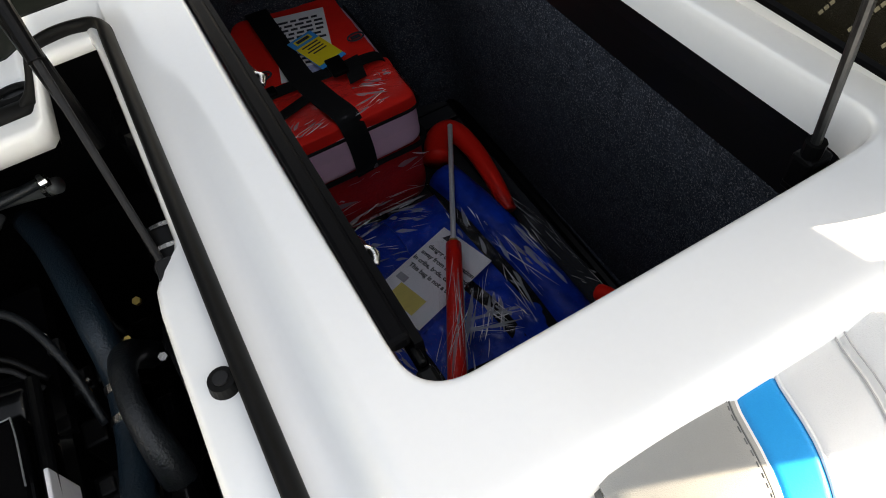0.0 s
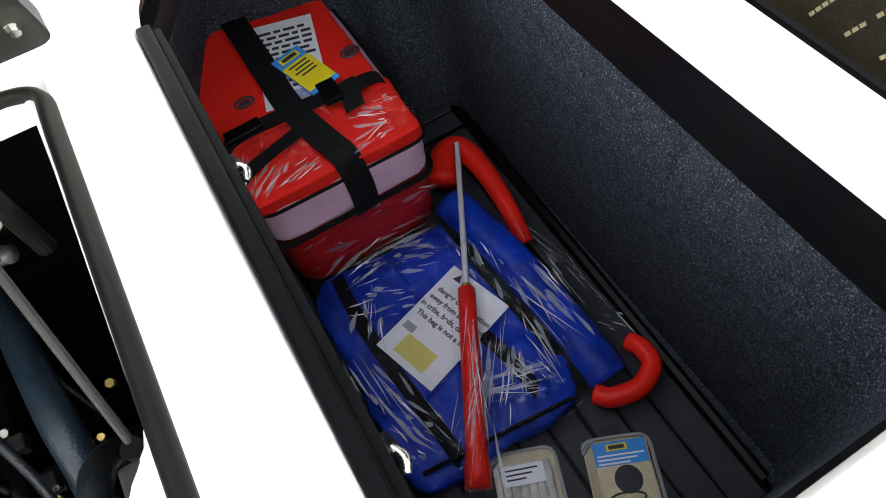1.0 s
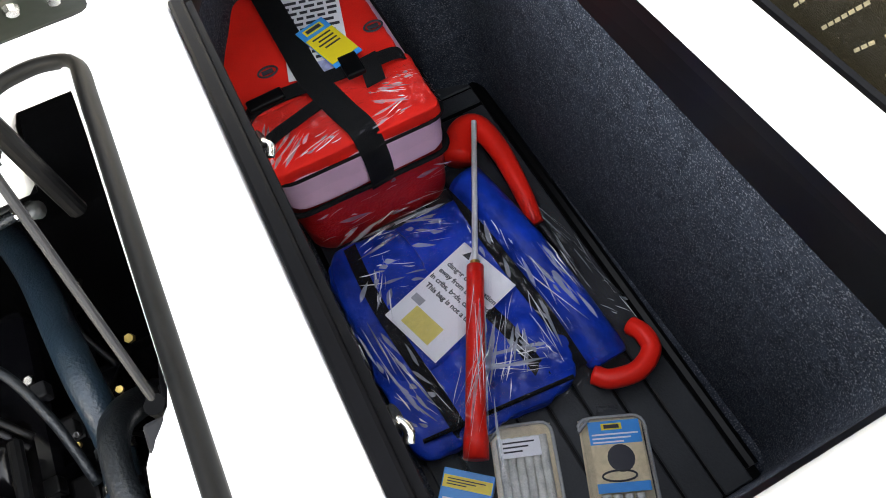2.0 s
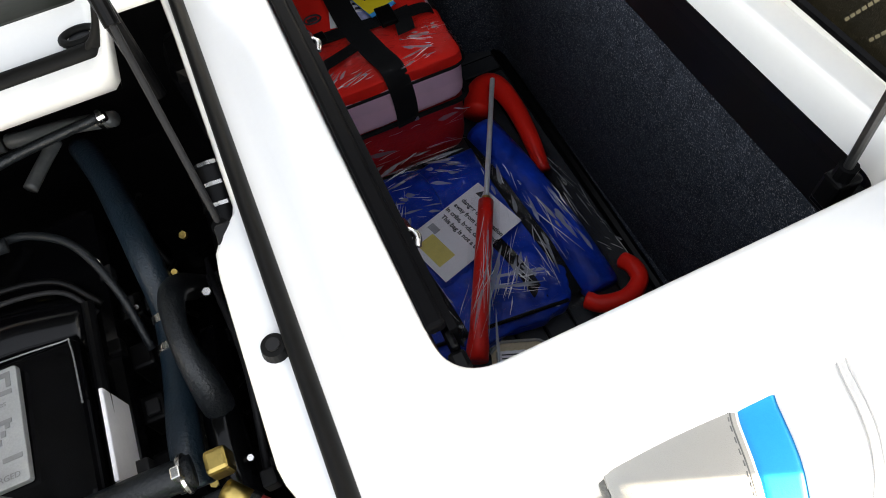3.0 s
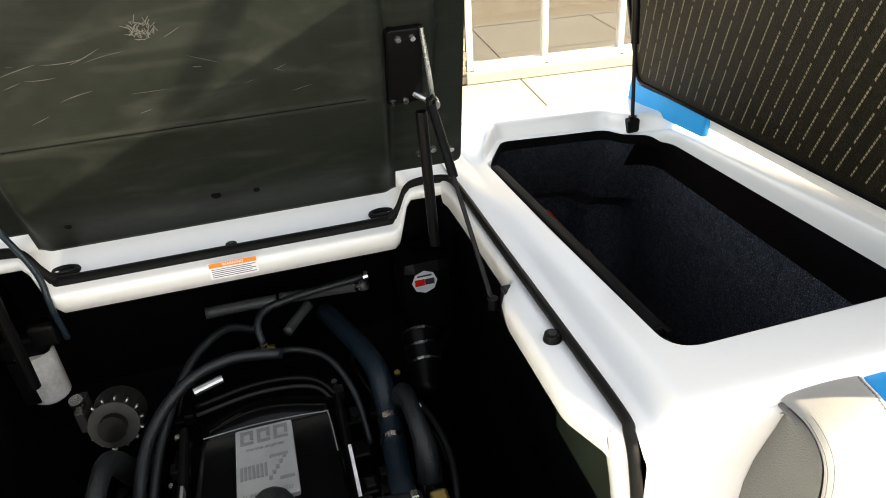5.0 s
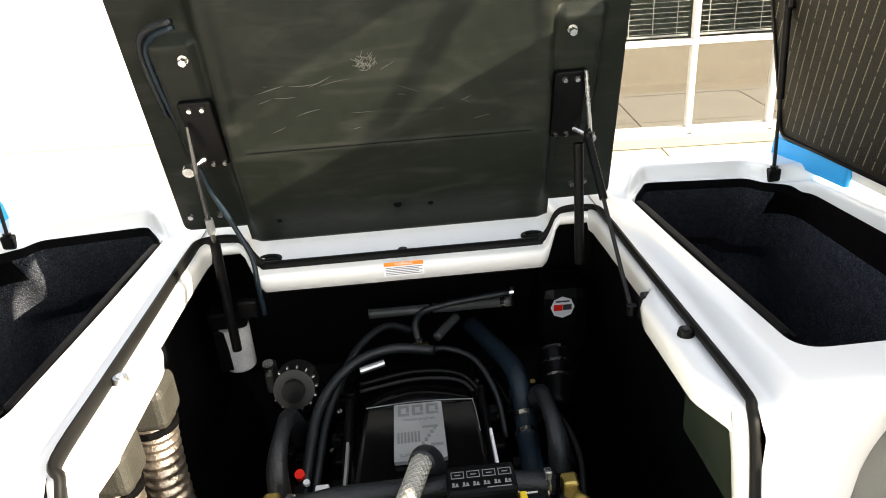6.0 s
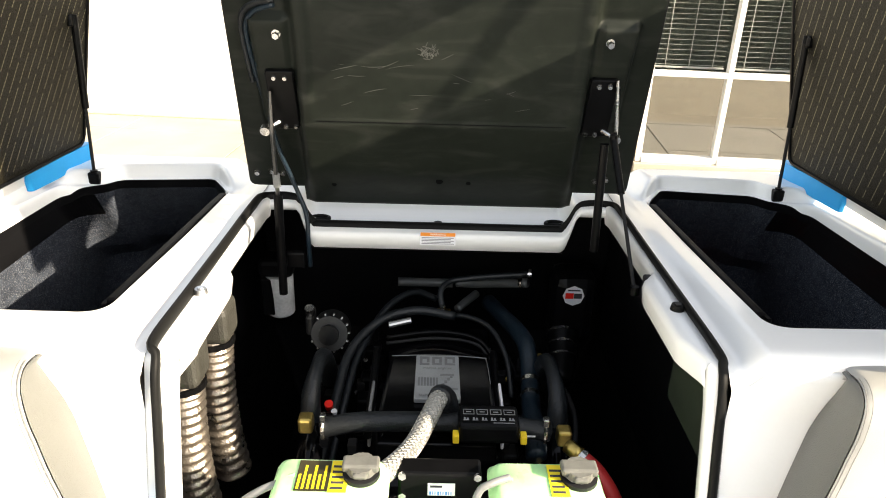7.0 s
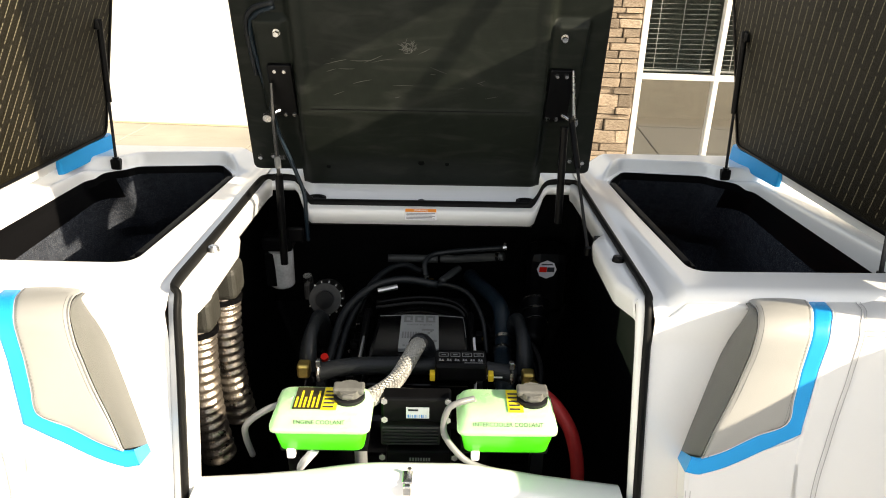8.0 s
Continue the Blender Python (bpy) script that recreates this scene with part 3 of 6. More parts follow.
# black engine bay, open in front above the sill
bm = bmesh.new()
rows = []
for z, x, y0, y1 in ((1.548, 0.43, -0.10, 0.53), (1.50, 0.525, -0.14, 0.86), (1.2, 0.525, -0.16, 0.88), (1.0, 0.525, -0.17, 0.90), (0.72, 0.44, -0.17, 0.86)):
    c = [(x, y0), (x, y1), (0.345, y1), (0.315, y1), (-0.315, y1), (-0.345, y1), (-x, y1), (-x, y0)]
    r = rounded(c, [0, 0.02, 0, 0, 0, 0, 0.02, 0], 5)
    # the roof drops under the low middle of the rear coaming
    low = [(0.0 if p.y < 0.4 else 1.0 if abs(p.x) < 0.33 else 0.12) if z > 1.4 else 0.0 for p in r]
    rows.append([(p.x, p.y + (0.03 if z > 1.52 and 0.0 < k < 1.0 else 0.0), min(z, z + k * (1.445 - z))) for p, k in zip(r, low)])
loft(bm, rows)
bm.verts.ensure_lookup_table()
bm.faces.new(bm.verts[-len(rows[0]):])
part("engine_bay_liner", bm, BAYBLACK, boat, "glossy black engine bay moulding")

# ---- engine hatch ----
HM = frame_of((0, 0.578, 1.597), (1, 0, 0), (0, -0.374, 0.927))
hatch = thing("engine_hatch", (0, 0.60, 1.58), "raised engine hatch with scratched black underside", "hatch")
HL = 0.66
HN = HM.to_3x3() @ Vector((0, 0, 1))


def hatch_half(v):
    return 0.466 - 0.05 * v


def hatch_relief(x, v):
    a = abs(x)
    tub = 1 - step(0.308 - 0.02 * v, 0.334 - 0.02 * v, a)
    rec = (1 - step(0.274, 0.284, a)) * step(0.228, 0.235, v)
    blk = step(0.308, 0.324, a) * (1 - step(0.392, 0.402, a)) * step(0.16, 0.24, v) * (1 - step(0.452, 0.462, v))
    tilt = 0.05 * min(v, 0.222) - 0.12 * max(0.0, v - 0.222)
    low = 0.012 + 0.029 * step(-0.049, 0.10, v)
    return max((low + tilt) * tub - 0.003 * rec, 0.026 * blk)


bm = bmesh.new()
rows = []
for j in range(111):
    v = -0.049 + (HL + 0.049) * j / 110
    rows.append([])
    for i in range(141):
        s = -1 + 2 * i / 140
        h = hatch_half(max(v, 0))
        x = s * h if v >= 0 else max(-0.335, min(0.335, s * h))
        rows[-1].append(HM @ Vector((x, v, hatch_relief(x, v))))
rows.insert(0, [p - HN * 0.03 for p in rows[0]])
loft(bm, rows)
part("underside", bm, HATCHBLACK, hatch, "matt black moulded underside with fine scratches", smooth=True)
bm = bmesh.new()
out = [(-0.470, -0.006), (0.470, -0.006), (hatch_half(HL) + 0.004, HL), (-hatch_half(HL) - 0.004, HL)]
prism(bm, [tuple(p) for p in rounded(out, 0.02, 4)], HM @ Matrix.Translation((0, 0, -0.026)), 0.024)
part("edge_trim", bm, PLASTIC_G, hatch)
bm = bmesh.new()
prism(bm, [tuple(p) for p in rounded([(x * 1.004, v) for x, v in out], 0.02, 4)], HM @ Matrix.Translation((0, 0.0, -0.10)), 0.073)
part("cushion", bm, VINYL_W, hatch)


def on_hatch(x, v, w=0.0):
    return HM @ Vector((x, v, w))


# light scratches in the gelcoat
rng = random.Random(5)
SCR = mat("pale_scratch", (0.065, 0.066, 0.062), rough=0.5, vary=0.3)
bm = bmesh.new()
for i in range(18):
    x, v, a, l = rng.uniform(-0.22, 0.20), rng.choice((0.27, 0.30, 0.33, 0.36, 0.385)) + rng.gauss(0, 0.012), rng.gauss(0.12, 0.22), rng.uniform(0.006, 0.030)
    bend, h = rng.gauss(0, 2.0), rng.uniform(0.0003, 0.0008)
    last = None
    for k in range(7):
        t = k / 3 - 1
        px, pv = x + math.cos(a) * l * t, v + math.sin(a) * l * t + bend * (l * t) ** 2
        if abs(px) > 0.258 or pv < 0.236:
            last = None
            continue
        w = h * (1 - abs(t) ** 2 * 0.85)
        now = [bm.verts.new(on_hatch(px, pv + e, hatch_relief(px, pv) + 0.0006)) for e in (-w, w)]
        if last:
            bm.faces.new((last[0], now[0], now[1], last[1]))
        last = now
for i in range(60):
    a, r = rng.uniform(0, 6.28), rng.uniform(0.004, 0.02)
    x, v = -0.03 + r * math.cos(a), 0.395 + r * 0.8 * math.sin(a)
    t, l, h = rng.uniform(0, 3.14), rng.uniform(0.002, 0.007), 0.0004
    c, s = math.cos(t), math.sin(t)
    q = [(x + dx * c * l - dy * s * h, v + dx * s * l + dy * c * h) for dx, dy in ((-1, 1), (1, 1), (1, -1), (-1, -1))]
    bm.faces.new([bm.verts.new(on_hatch(*p, hatch_relief(*p) + 0.0006)) for p in q])
scuffs = part("scuffing", bm, SCR, hatch, "pale scuffs and scratches")
scuffs["kind"] = "stuff"
part("crease", Tube([on_hatch(-0.276, 0.231, 0.0515), on_hatch(0.276, 0.231, 0.0515)], 0.0008, n=5, k=1), PLASTIC, hatch)
for x, v in ((0.0, 0.055), (0.07, 0.05), (-0.255, 0.03)):
    bm = bmesh.new()
    disc(bm, on_hatch(x, v, hatch_relief(x, v) - 0.0005), HN, 0.006 if x else 0.009, 0.002, 12)
    part("plug", bm, PLASTIC, hatch)
for s in (1, -1):
    bm = bmesh.new()
    prism(bm, [tuple(p) for p in rounded([(s * 0.345 - 0.030, 0.198), (s * 0.345 + 0.030, 0.198), (s * 0.345 + 0.030, 0.345), (s * 0.345 - 0.030, 0.345)], 0.008, 3)], HM @ Matrix.Translation((0, 0, 0.024)), 0.014, bevel=0.003)
    plate = part("bracket_plate", bm, PLASTIC, hatch)
    for x, v in ((0.333, 0.330), (0.356, 0.330), (0.324, 0.205), (0.346, 0.205)):
        part("bolt", Disc(on_hatch(s * x, v, 0.038), HN, 0.006, 0.005, 8, r2=0.0045), STEEL, plate)
    for x, v in ((0.383, 0.036), (0.410, 0.042), (0.446, 0.036)):
        part("bolt", Disc(on_hatch(s * x, v, 0.0), HN, 0.008, 0.006, 8, r2=0.006), STEEL, hatch)
    b = part("stud", Disc(on_hatch(s * 0.338, 0.428, 0.026), HN, 0.009, 0.005, 12), STEEL, hatch)
    part("nut", Disc(on_hatch(s * 0.338, 0.428, 0.031), HN, 0.007, 0.012, 6), STEEL, b)
    bm = Tube([on_hatch(s * 0.362, 0.215, 0.035), on_hatch(s * 0.388, 0.215, 0.066)], 0.006, k=1)
    disc(bm, on_hatch(s * 0.386, 0.215, 0.058), HN, 0.011, 0.016, 12)
    part("ball_stud", bm, STEEL, hatch)
part("cable", Tube([on_hatch(-0.33, 0.50, 0.05), on_hatch(-0.375, 0.475, 0.03), on_hatch(-0.402, 0.43, 0.012), on_hatch(-0.40, 0.33, 0.010), on_hatch(-0.39, 0.24, 0.012), on_hatch(-0.375, 0.14, 0.030), on_hatch(-0.35, 0.05, 0.045), (-0.322, 0.512, 1.545), (-0.318, 0.50, 1.48), (-0.32, 0.52, 1.40)], 0.0055, n=8), HOSE_B, hatch, "dark blue cable clipped down the side", smooth=True)
part("cable", Tube([on_hatch(-0.33, 0.51, 0.05), on_hatch(-0.385, 0.485, 0.03), on_hatch(-0.412, 0.43, 0.010), on_hatch(-0.41, 0.30, 0.008)], 0.006, n=8), HOSE, hatch, smooth=True)


def gas_strut(base, top, split, r1, r2, label, group, upper_is_tube=True, eye=0.009, mats=(PLASTIC, STEEL)):
    base, top = Vector(base), Vector(top)
    mid = base.lerp(top, split)
    st = thing("gas_strut", base, label, "gas strut", group)
    a, b = (mid, top) if upper_is_tube else (base, mid)
    part("cylinder", Tube([a, a.lerp(b, 0.02), a.lerp(b, 0.98), b], r1, n=14, k=1), mats[0], st, smooth=False)
    c, d = (base, mid) if upper_is_tube else (mid, top)
    part("rod", Tube([c, d], r2, n=10, k=1), mats[1], st)
    for p in (base, top):
        part("ball_joint", Disc(p - Vector((0, 0, eye)), (0, 0, 1), eye, 2 * eye, 10), PLASTIC, st)
    return st


gas_strut((0.398, 0.182, 1.528), (0.379, 0.421, 1.776), 0.62, 0.0078, 0.0038, "black gas strut between hatch and bay side", "hatch struts", mats=(PLASTIC, PLASTIC_G))
st = thing("hatch_stay", (0.371, 0.43, 1.40), "black tubular hatch stay standing in the bay corner", "hatch stay", "hatch stays")
part("tube", Tube([(0.370, 0.433, 1.50), (0.366, 0.443, 1.758)], 0.0098, n=14, k=1), PLASTIC, st)
part("upper_rod", Tube([(0.386, 0.43, 1.775), on_hatch(0.368, 0.352, 0.045)], 0.0042, n=8, k=1), STEEL, st)
st = thing("hatch_actuator", (-0.37, 0.44, 1.40), "steel and black hatch actuator standing in the bay corner", "actuator", "hatch stays")
part("tube", Tube([(-0.375, 0.445, 1.36), (-0.370, 0.44, 1.62)], 0.0105, n=14, k=1), PLASTIC, st)
part("shaft", Tube([(-0.370, 0.44, 1.60), (-0.368, 0.418, 1.775)], 0.0048, n=14, k=1), STEEL_D, st)
part("sticker", Tube([(-0.3695, 0.436, 1.64), (-0.369, 0.432, 1.672)], 0.0082, n=14, k=1), GREYTUBE, st)
part("clevis", Tube([(-0.368, 0.418, 1.77), on_hatch(-0.368, 0.30, 0.045)], lambda t: 0.0055 - 0.002 * t, n=10, k=2), STEEL_D, st)

# ---- locker lids ----
def locker_lid(s, tilt):
    o = Vector((s * 0.955, 0.752, 1.637))
    u, v = Vector((s * 0.030, -1, 0.010)), Vector((-s * 0.225, 0.0, 0.974))
    if s > 0:
        m = frame_of(o, u, v)
    else:
        m = frame_of(o, -u, v)
    k = 1 if s > 0 else -1
    # m's z must face inboard
    zin = (m.to_3x3() @ Vector((0, 0, 1))).x * s < 0
    if not zin:
        m = m @ Matrix.Diagonal((1, 1, -1, 1))
    lid = thing("locker_lid", o, "open locker lid with dark printed lining and white cushion" , "lid", "locker lids")
    L, H = 0.93, 0.62
    outline = [tuple(p) for p in rounded([(0, 0), (k * L, 0), (k * (L - 0.05), H), (k * 0.03, H)], 0.025, 4)]
    part("lining_board", prism(bmesh.new(), outline, m @ Matrix.Translation((0, 0, -0.012)), 0.012), LIDBOARD, lid, "dark brown lining printed with pale dashes")
    edge = [m @ Vector((x, y, 0.0)) for x, y in outline]
    part("border", Tube(edge + [edge[0]], 0.0055, n=6, k=1), PLASTIC, lid)
    bm = bmesh.new()
    prism(bm, [tuple(p) for p in rounded([(-k * 0.008, -0.042), (k * (L + 0.01), -0.042), (k * (L - 0.04), H + 0.01), (k * 0.022, H + 0.01)], 0.03, 4)], m @ Matrix.Translation((0, 0, -0.085)), 0.070)
    part("cushion", bm, VINYL_W, lid)
    # slanted rows of small printed blocks
    bm = bmesh.new()
    ca, sa = math.cos(tilt), math.sin(tilt)
    pitch, word = 0.0255, 0.080
    for r in range(-34, 35):
        for w in range(-12, 13):
            for c in range(8):
                a = w * word + (r % 3) * 0.031 + c * 0.0088
                cx, cy = 0.4 + ca * a - sa * r * pitch, 0.30 + sa * a + ca * r * pitch
                if not (0.02 < cx < L - 0.06 and 0.02 < cy < H - 0.02):
                    continue
                q = []
                for dx, dy in ((-0.0036, -0.0015), (0.0032, -0.0015), (0.0040, 0.0015), (-0.0028, 0.0015)):
                    q.append(m @ Vector((k * (cx + ca * dx - sa * dy), cy + sa * dx + ca * dy, 0.0006)))
                bm.faces.new([bm.verts.new(p) for p in q])
    part("print", bm, LIDPRINT, lid, "rows of pale printed marks")
    return lid


locker_lid(1, radians(62))
locker_lid(-1, radians(118))
for s in (1, -1):
    far = gas_strut((s * 0.888, 0.648, 1.588), (s * 0.876, 0.664, 1.968), 0.44, 0.0085, 0.0042, "black gas strut holding the locker lid open", "lid struts", mats=(PLASTIC, PLASTIC_G))
    near = gas_strut((s * 0.929, -0.058, 1.588), (s * 0.893, -0.054, 1.960), 0.47, 0.0085, 0.0046, "gas strut holding the locker lid open", "lid struts", mats=(PLASTIC, STEEL_D))
    for g, x, y in ((far, 0.888, 0.648), (near, 0.932, -0.058)):
        part("mount", Box(s * x - 0.014, s * x + 0.014, y - 0.011, y + 0.011, 1.555 if y > 0 else 1.545, 1.592 if y > 0 else 1.582, bevel=0.004), PLASTIC, g)
        part("mount_foot", Box(s * (x + 0.012) - 0.016, s * (x + 0.012) + 0.016, y - 0.016, y + 0.016, 1.545 if y > 0 else 1.528, 1.556, bevel=0.003), PLASTIC, g)
        part("lid_mount", Box(s * (0.886 if y > 0 else 0.902) - 0.014, s * (0.886 if y > 0 else 0.902) + 0.012, y - 0.002, y + 0.024, 1.950, 1.978, bevel=0.005), PLASTIC, g)

# blue pads on the after corners of the gunwale
def corner_pad():
    pts = [(0.944, 0.775), (0.945, 0.708), (0.957, 0.600), (0.969, 0.505), (0.985, 0.505), (0.985, 0.780), (0.966, 0.792)]
    bm = prism(bmesh.new(), [tuple(p) for p in rounded(pts, 0.007, 3)], Matrix.Identity(4), 0.040, bevel=0.006)
    for v in bm.verts:
        x, y, h = v.co.x, v.co.y, v.co.z / 0.040
        low = max(deck_height(x, y, 0.1) - 0.003, 1.587)
        v.co.z = low + (1.632 + 0.010 * (0.752 - y) - low) * h
        v.co.x += 0.004 * h
    return bm


for s in (1, -1):
    b = corner_pad()
    pad = part("corner_pad", b if s > 0 else mirrored(b), VINYL_B, None)
    tagged(pad, "azure blue vinyl pad on the after gunwale corner", "pad", "corner pads")

# ---- seat backs on the raked front ----
FN = Vector((0, -1, 0.29)).normalized()


def on_front(s, x, z, w):
    return Vector((seat_x(s, x), front_skin(z), z)) + FN * w


def seat_x(s, x):
    return x if s > 0 else 0.022 - x


SEAT_SIDE = [(0.78, -0.576, 0.78), (1.44, -0.341, 1.44), (1.53, -0.311, 1.53), (1.56, -0.305, 1.56), (1.585, -0.299, 1.585), (1.600, -0.291, 1.600), (1.612, -0.275, 1.611), (1.625, -0.245, 1.613), (1.640, -0.190, 1.600)]


def on_seat(s, x, z, w):
    """A point of the padded front, whose round top runs back under the deck's edge; z counts on along the top."""
    z = min(z, 1.640)
    q = np.interp((z - 0.004, z, z + 0.004), [r[0] for r in SEAT_SIDE], [r[1] for r in SEAT_SIDE])
    h = np.interp((z - 0.004, z, z + 0.004), [r[0] for r in SEAT_SIDE], [r[2] for r in SEAT_SIDE])
    n = Vector((0, h[0] - h[2], q[2] - q[0])).normalized()
    return Vector((seat_x(s, x), (q[0] + q[1] + q[2]) / 3, (h[0] + h[1] + h[2]) / 3)) + n * w


def seat_back(s):
    seat = thing("seat_back", (s * 0.75, -0.42, 0.78), "white seat back with grey bolster and azure stripe", "seat back", "seat backs")
    def between(name, a, b, w, material, label="", n=14, k=28, crown=0.0):
        """A padded strip between two edges (x, z), sunk along both seams."""
        ea = curve([(x, z, 0) for x, z in a], 8)
        eb = curve([(x, z, 0) for x, z in b], 8)
        def at(e, t):
            i = t * (len(e) - 1)
            j = min(int(i), len(e) - 2)
            return e[j].lerp(e[j + 1], i - j)
        rows = []
        for i in range(k + 1):
            row = []
            for j in range(n + 1):
                q = j / n
                p = at(ea, i / k).lerp(at(eb, i / k), q)
                d = min(q, 1 - q) * (at(ea, i / k) - at(eb, i / k)).length
                sink = -0.003 * max(0.0, 1 - d / 0.005) ** 2
                row.append(on_seat(s, p.x, p.y, w + sink + crown * math.sin(math.pi * q)))
            rows.append(row)
        part(name, loft(bmesh.new(), rows), material, seat, label, smooth=True)
    fold = [(0.606, 1.640), (0.598, 1.626), (0.588, 1.610), (0.580, 1.589), (0.573, 1.556), (0.562, 1.522), (0.545, 1.481), (0.520, 1.430), (0.501, 1.386)]
    outer = [(0.714, 1.640), (0.695, 1.625), (0.682, 1.612), (0.676, 1.600), (0.670, 1.572), (0.661, 1.524), (0.653, 1.482), (0.644, 1.442)]
    blue_o = [(0.748, 1.640), (0.730, 1.625), (0.716, 1.612), (0.708, 1.600), (0.703, 1.575), (0.695, 1.539), (0.683, 1.483), (0.670, 1.424)]
    toe = [(0.644, 1.442), (0.591, 1.421), (0.539, 1.396), (0.501, 1.384), (0.484, 1.386)]
    blue_low = [(0.670, 1.424), (0.607, 1.396), (0.575, 1.381), (0.541, 1.367), (0.502, 1.356), (0.474, 1.360)]
    between("bolster_face", fold, outer + toe[1:4], 0.003, VINYL_G, "beige grey vinyl bolster", k=40, crown=0.003)
    between("azure_stripe", outer, blue_o, 0.0, VINYL_B, "azure blue vinyl stripe")
    between("azure_stripe", toe, blue_low, 0.0, VINYL_B, "azure blue vinyl stripe")
    seam_line = [(0.805, 1.640), (0.785, 1.625), (0.769, 1.612), (0.761, 1.602), (0.754, 1.569), (0.745, 1.520), (0.731, 1.470), (0.714, 1.405), (0.696, 1.330), (0.680, 1.20), (0.670, 1.0), (0.665, 0.78)]
    rim = [(1.12, z) for x, z in seam_line]
    between("white_panel", blue_o + [(0.655, 1.33), (0.645, 1.0), (0.64, 0.78)], seam_line, 0.0, VINYL_W, "white stitched vinyl", k=48)
    between("white_panel", seam_line, rim, 0.0, VINYL_W, "white stitched vinyl", k=48, crown=0.012)
    between("white_panel", blue_low[::-1], [(0.462, 0.78), (0.50, 0.78), (0.54, 0.78), (0.58, 0.78), (0.61, 0.78), (0.64, 0.78)], 0.0, VINYL_W, "white stitched vinyl")
    # inboard side of the bolster, its shade put into the vinyl colour
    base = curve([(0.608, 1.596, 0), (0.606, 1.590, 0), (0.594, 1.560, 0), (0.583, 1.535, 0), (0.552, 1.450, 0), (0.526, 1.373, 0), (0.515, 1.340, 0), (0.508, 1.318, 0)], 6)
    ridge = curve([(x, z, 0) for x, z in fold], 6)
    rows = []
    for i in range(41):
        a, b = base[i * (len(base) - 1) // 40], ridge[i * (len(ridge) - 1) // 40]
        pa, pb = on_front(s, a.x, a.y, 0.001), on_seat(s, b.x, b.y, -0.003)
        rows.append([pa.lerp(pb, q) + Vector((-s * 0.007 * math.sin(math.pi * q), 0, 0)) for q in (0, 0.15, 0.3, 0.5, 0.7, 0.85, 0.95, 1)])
    part("bolster_side", loft(bmesh.new(), rows), VINYL_SHADE, seat, "grey vinyl side with its shade put into the colour", smooth=True)
    a = [on_front(s, 0.508, 1.318, 0.001), on_front(s, 0.502, 1.303, 0.001), on_front(s, 0.504, 1.285, 0.001), on_front(s, 0.50, 0.78, 0.001)]
    b = [on_seat(s, 0.484, 1.386, 0.0), on_seat(s, 0.474, 1.360, 0.0), on_seat(s, 0.480, 1.350, 0.0), on_seat(s, 0.462, 0.78, 0.0)]
    part("stripe_end", loft(bmesh.new(), [a[:2], b[:2]]), VINYL_B, seat)
    part("panel_end", loft(bmesh.new(), [a[1:], b[1:]]), VINYL_W, seat)
    def seam(pts, w=0.0004, r=0.0007, material=None):
        line = curve([(x, z, 0) for x, z in pts], 7)
        part("seam", Tube([on_seat(s, p.x, p.y, w(p.x) if callable(w) else w) for p in line], r, n=5, k=1), material or STITCH, seat)
    for d in (-0.004, 0.004):
        seam([(x + d, z) for x, z in seam_line[:-2]])
        seam([(0.766, 1.594 + d), (0.80, 1.593 + d), (0.90, 1.588 + d), (1.08, 1.580 + d)], lambda x: 0.0006 + 0.012 * math.sin(math.pi * (x - 0.757) / 0.363))
        seam([(0.480 + d, 1.33), (0.474 + d, 1.2), (0.466 + d, 0.9)])
        seam([(x + d + 0.005, z) for x, z in fold[1:]], 0.0036, 0.0006, SEAM_D)
    seam([(x - 0.005, z) for x, z in outer] + [(x, z + 0.005) for x, z in toe[1:4]], 0.0026, 0.0006, SEAM_D)
    seam(outer + toe[1:4], -0.0015, 0.0018, VINYL_W)
    seam([(x + 0.001, z) for x, z in blue_o] + blue_low[1:-1], -0.0015, 0.0016, VINYL_W)
    # dark stitches along the stripe
    line = curve([(x - 0.007, z, 0) for x, z in outer], 14)
    bm = bmesh.new()
    for p, q in zip(line[::2], line[1::2]):
        tube(bm, [on_seat(s, p.x, p.y, 0.0036), on_seat(s, q.x, q.y, 0.0036)], 0.0005, 4)
    part("stitching", bm, SEAM_D, seat)
    return seat


seat_back(1)
seat_back(-1)
for s in (1, -1):
    part("deck_welt", Tube([(s * x, -0.2068, 1.590) for x in (0.60, 0.75, 0.95)], 0.0009, n=6), STITCH, boat)


# ---- screws, grommets and the warning label on the coaming ----
def flange_screw(p, material):
    t = thing("rubber_bumper", p, "round rubber bumper screwed to the bay coaming", "bumper", "coaming bumpers")
    part("washer", Disc(p, (0, 0, 1), 0.0125, 0.010, 20, r2=0.0105), material, t)
    part("screw", Disc(Vector(p) + Vector((0, 0, 0.0102)), (0, 0, 1), 0.006, 0.002, 12), STEEL if material is ALU else PLASTIC_G, t)


flange_screw((0.4195, 0.003, ledge_z(0)), RUBBER)
flange_screw((-0.4185, 0.022, ledge_z(0)), ALU)
flange_screw((0.0, 0.562, 1.501), RUBBER)
for x in (0.297, -0.299):
    g = thing("drain_grommet", (x, 0.575, 1.505), "oval black rubber drain grommet in the coaming", "grommet", "drain grommets")
    bm = bmesh.new()
    q = [Vector((x + 0.022 * math.cos(a), 0.575 + 0.014 * math.sin(a), 1.5095)) for a in (2 * math.pi * i / 24 for i in range(25))]
    tube(bm, q, 0.0055, 8)
    part("rim", bm, RUBBER, g, smooth=True)
    bm = bmesh.new()
    disc(bm, (x, 0.575, 1.5062), (0, 0, 1), 0.014, 0.003, 20)
    part("hole", bm, BAYBLACK, g)
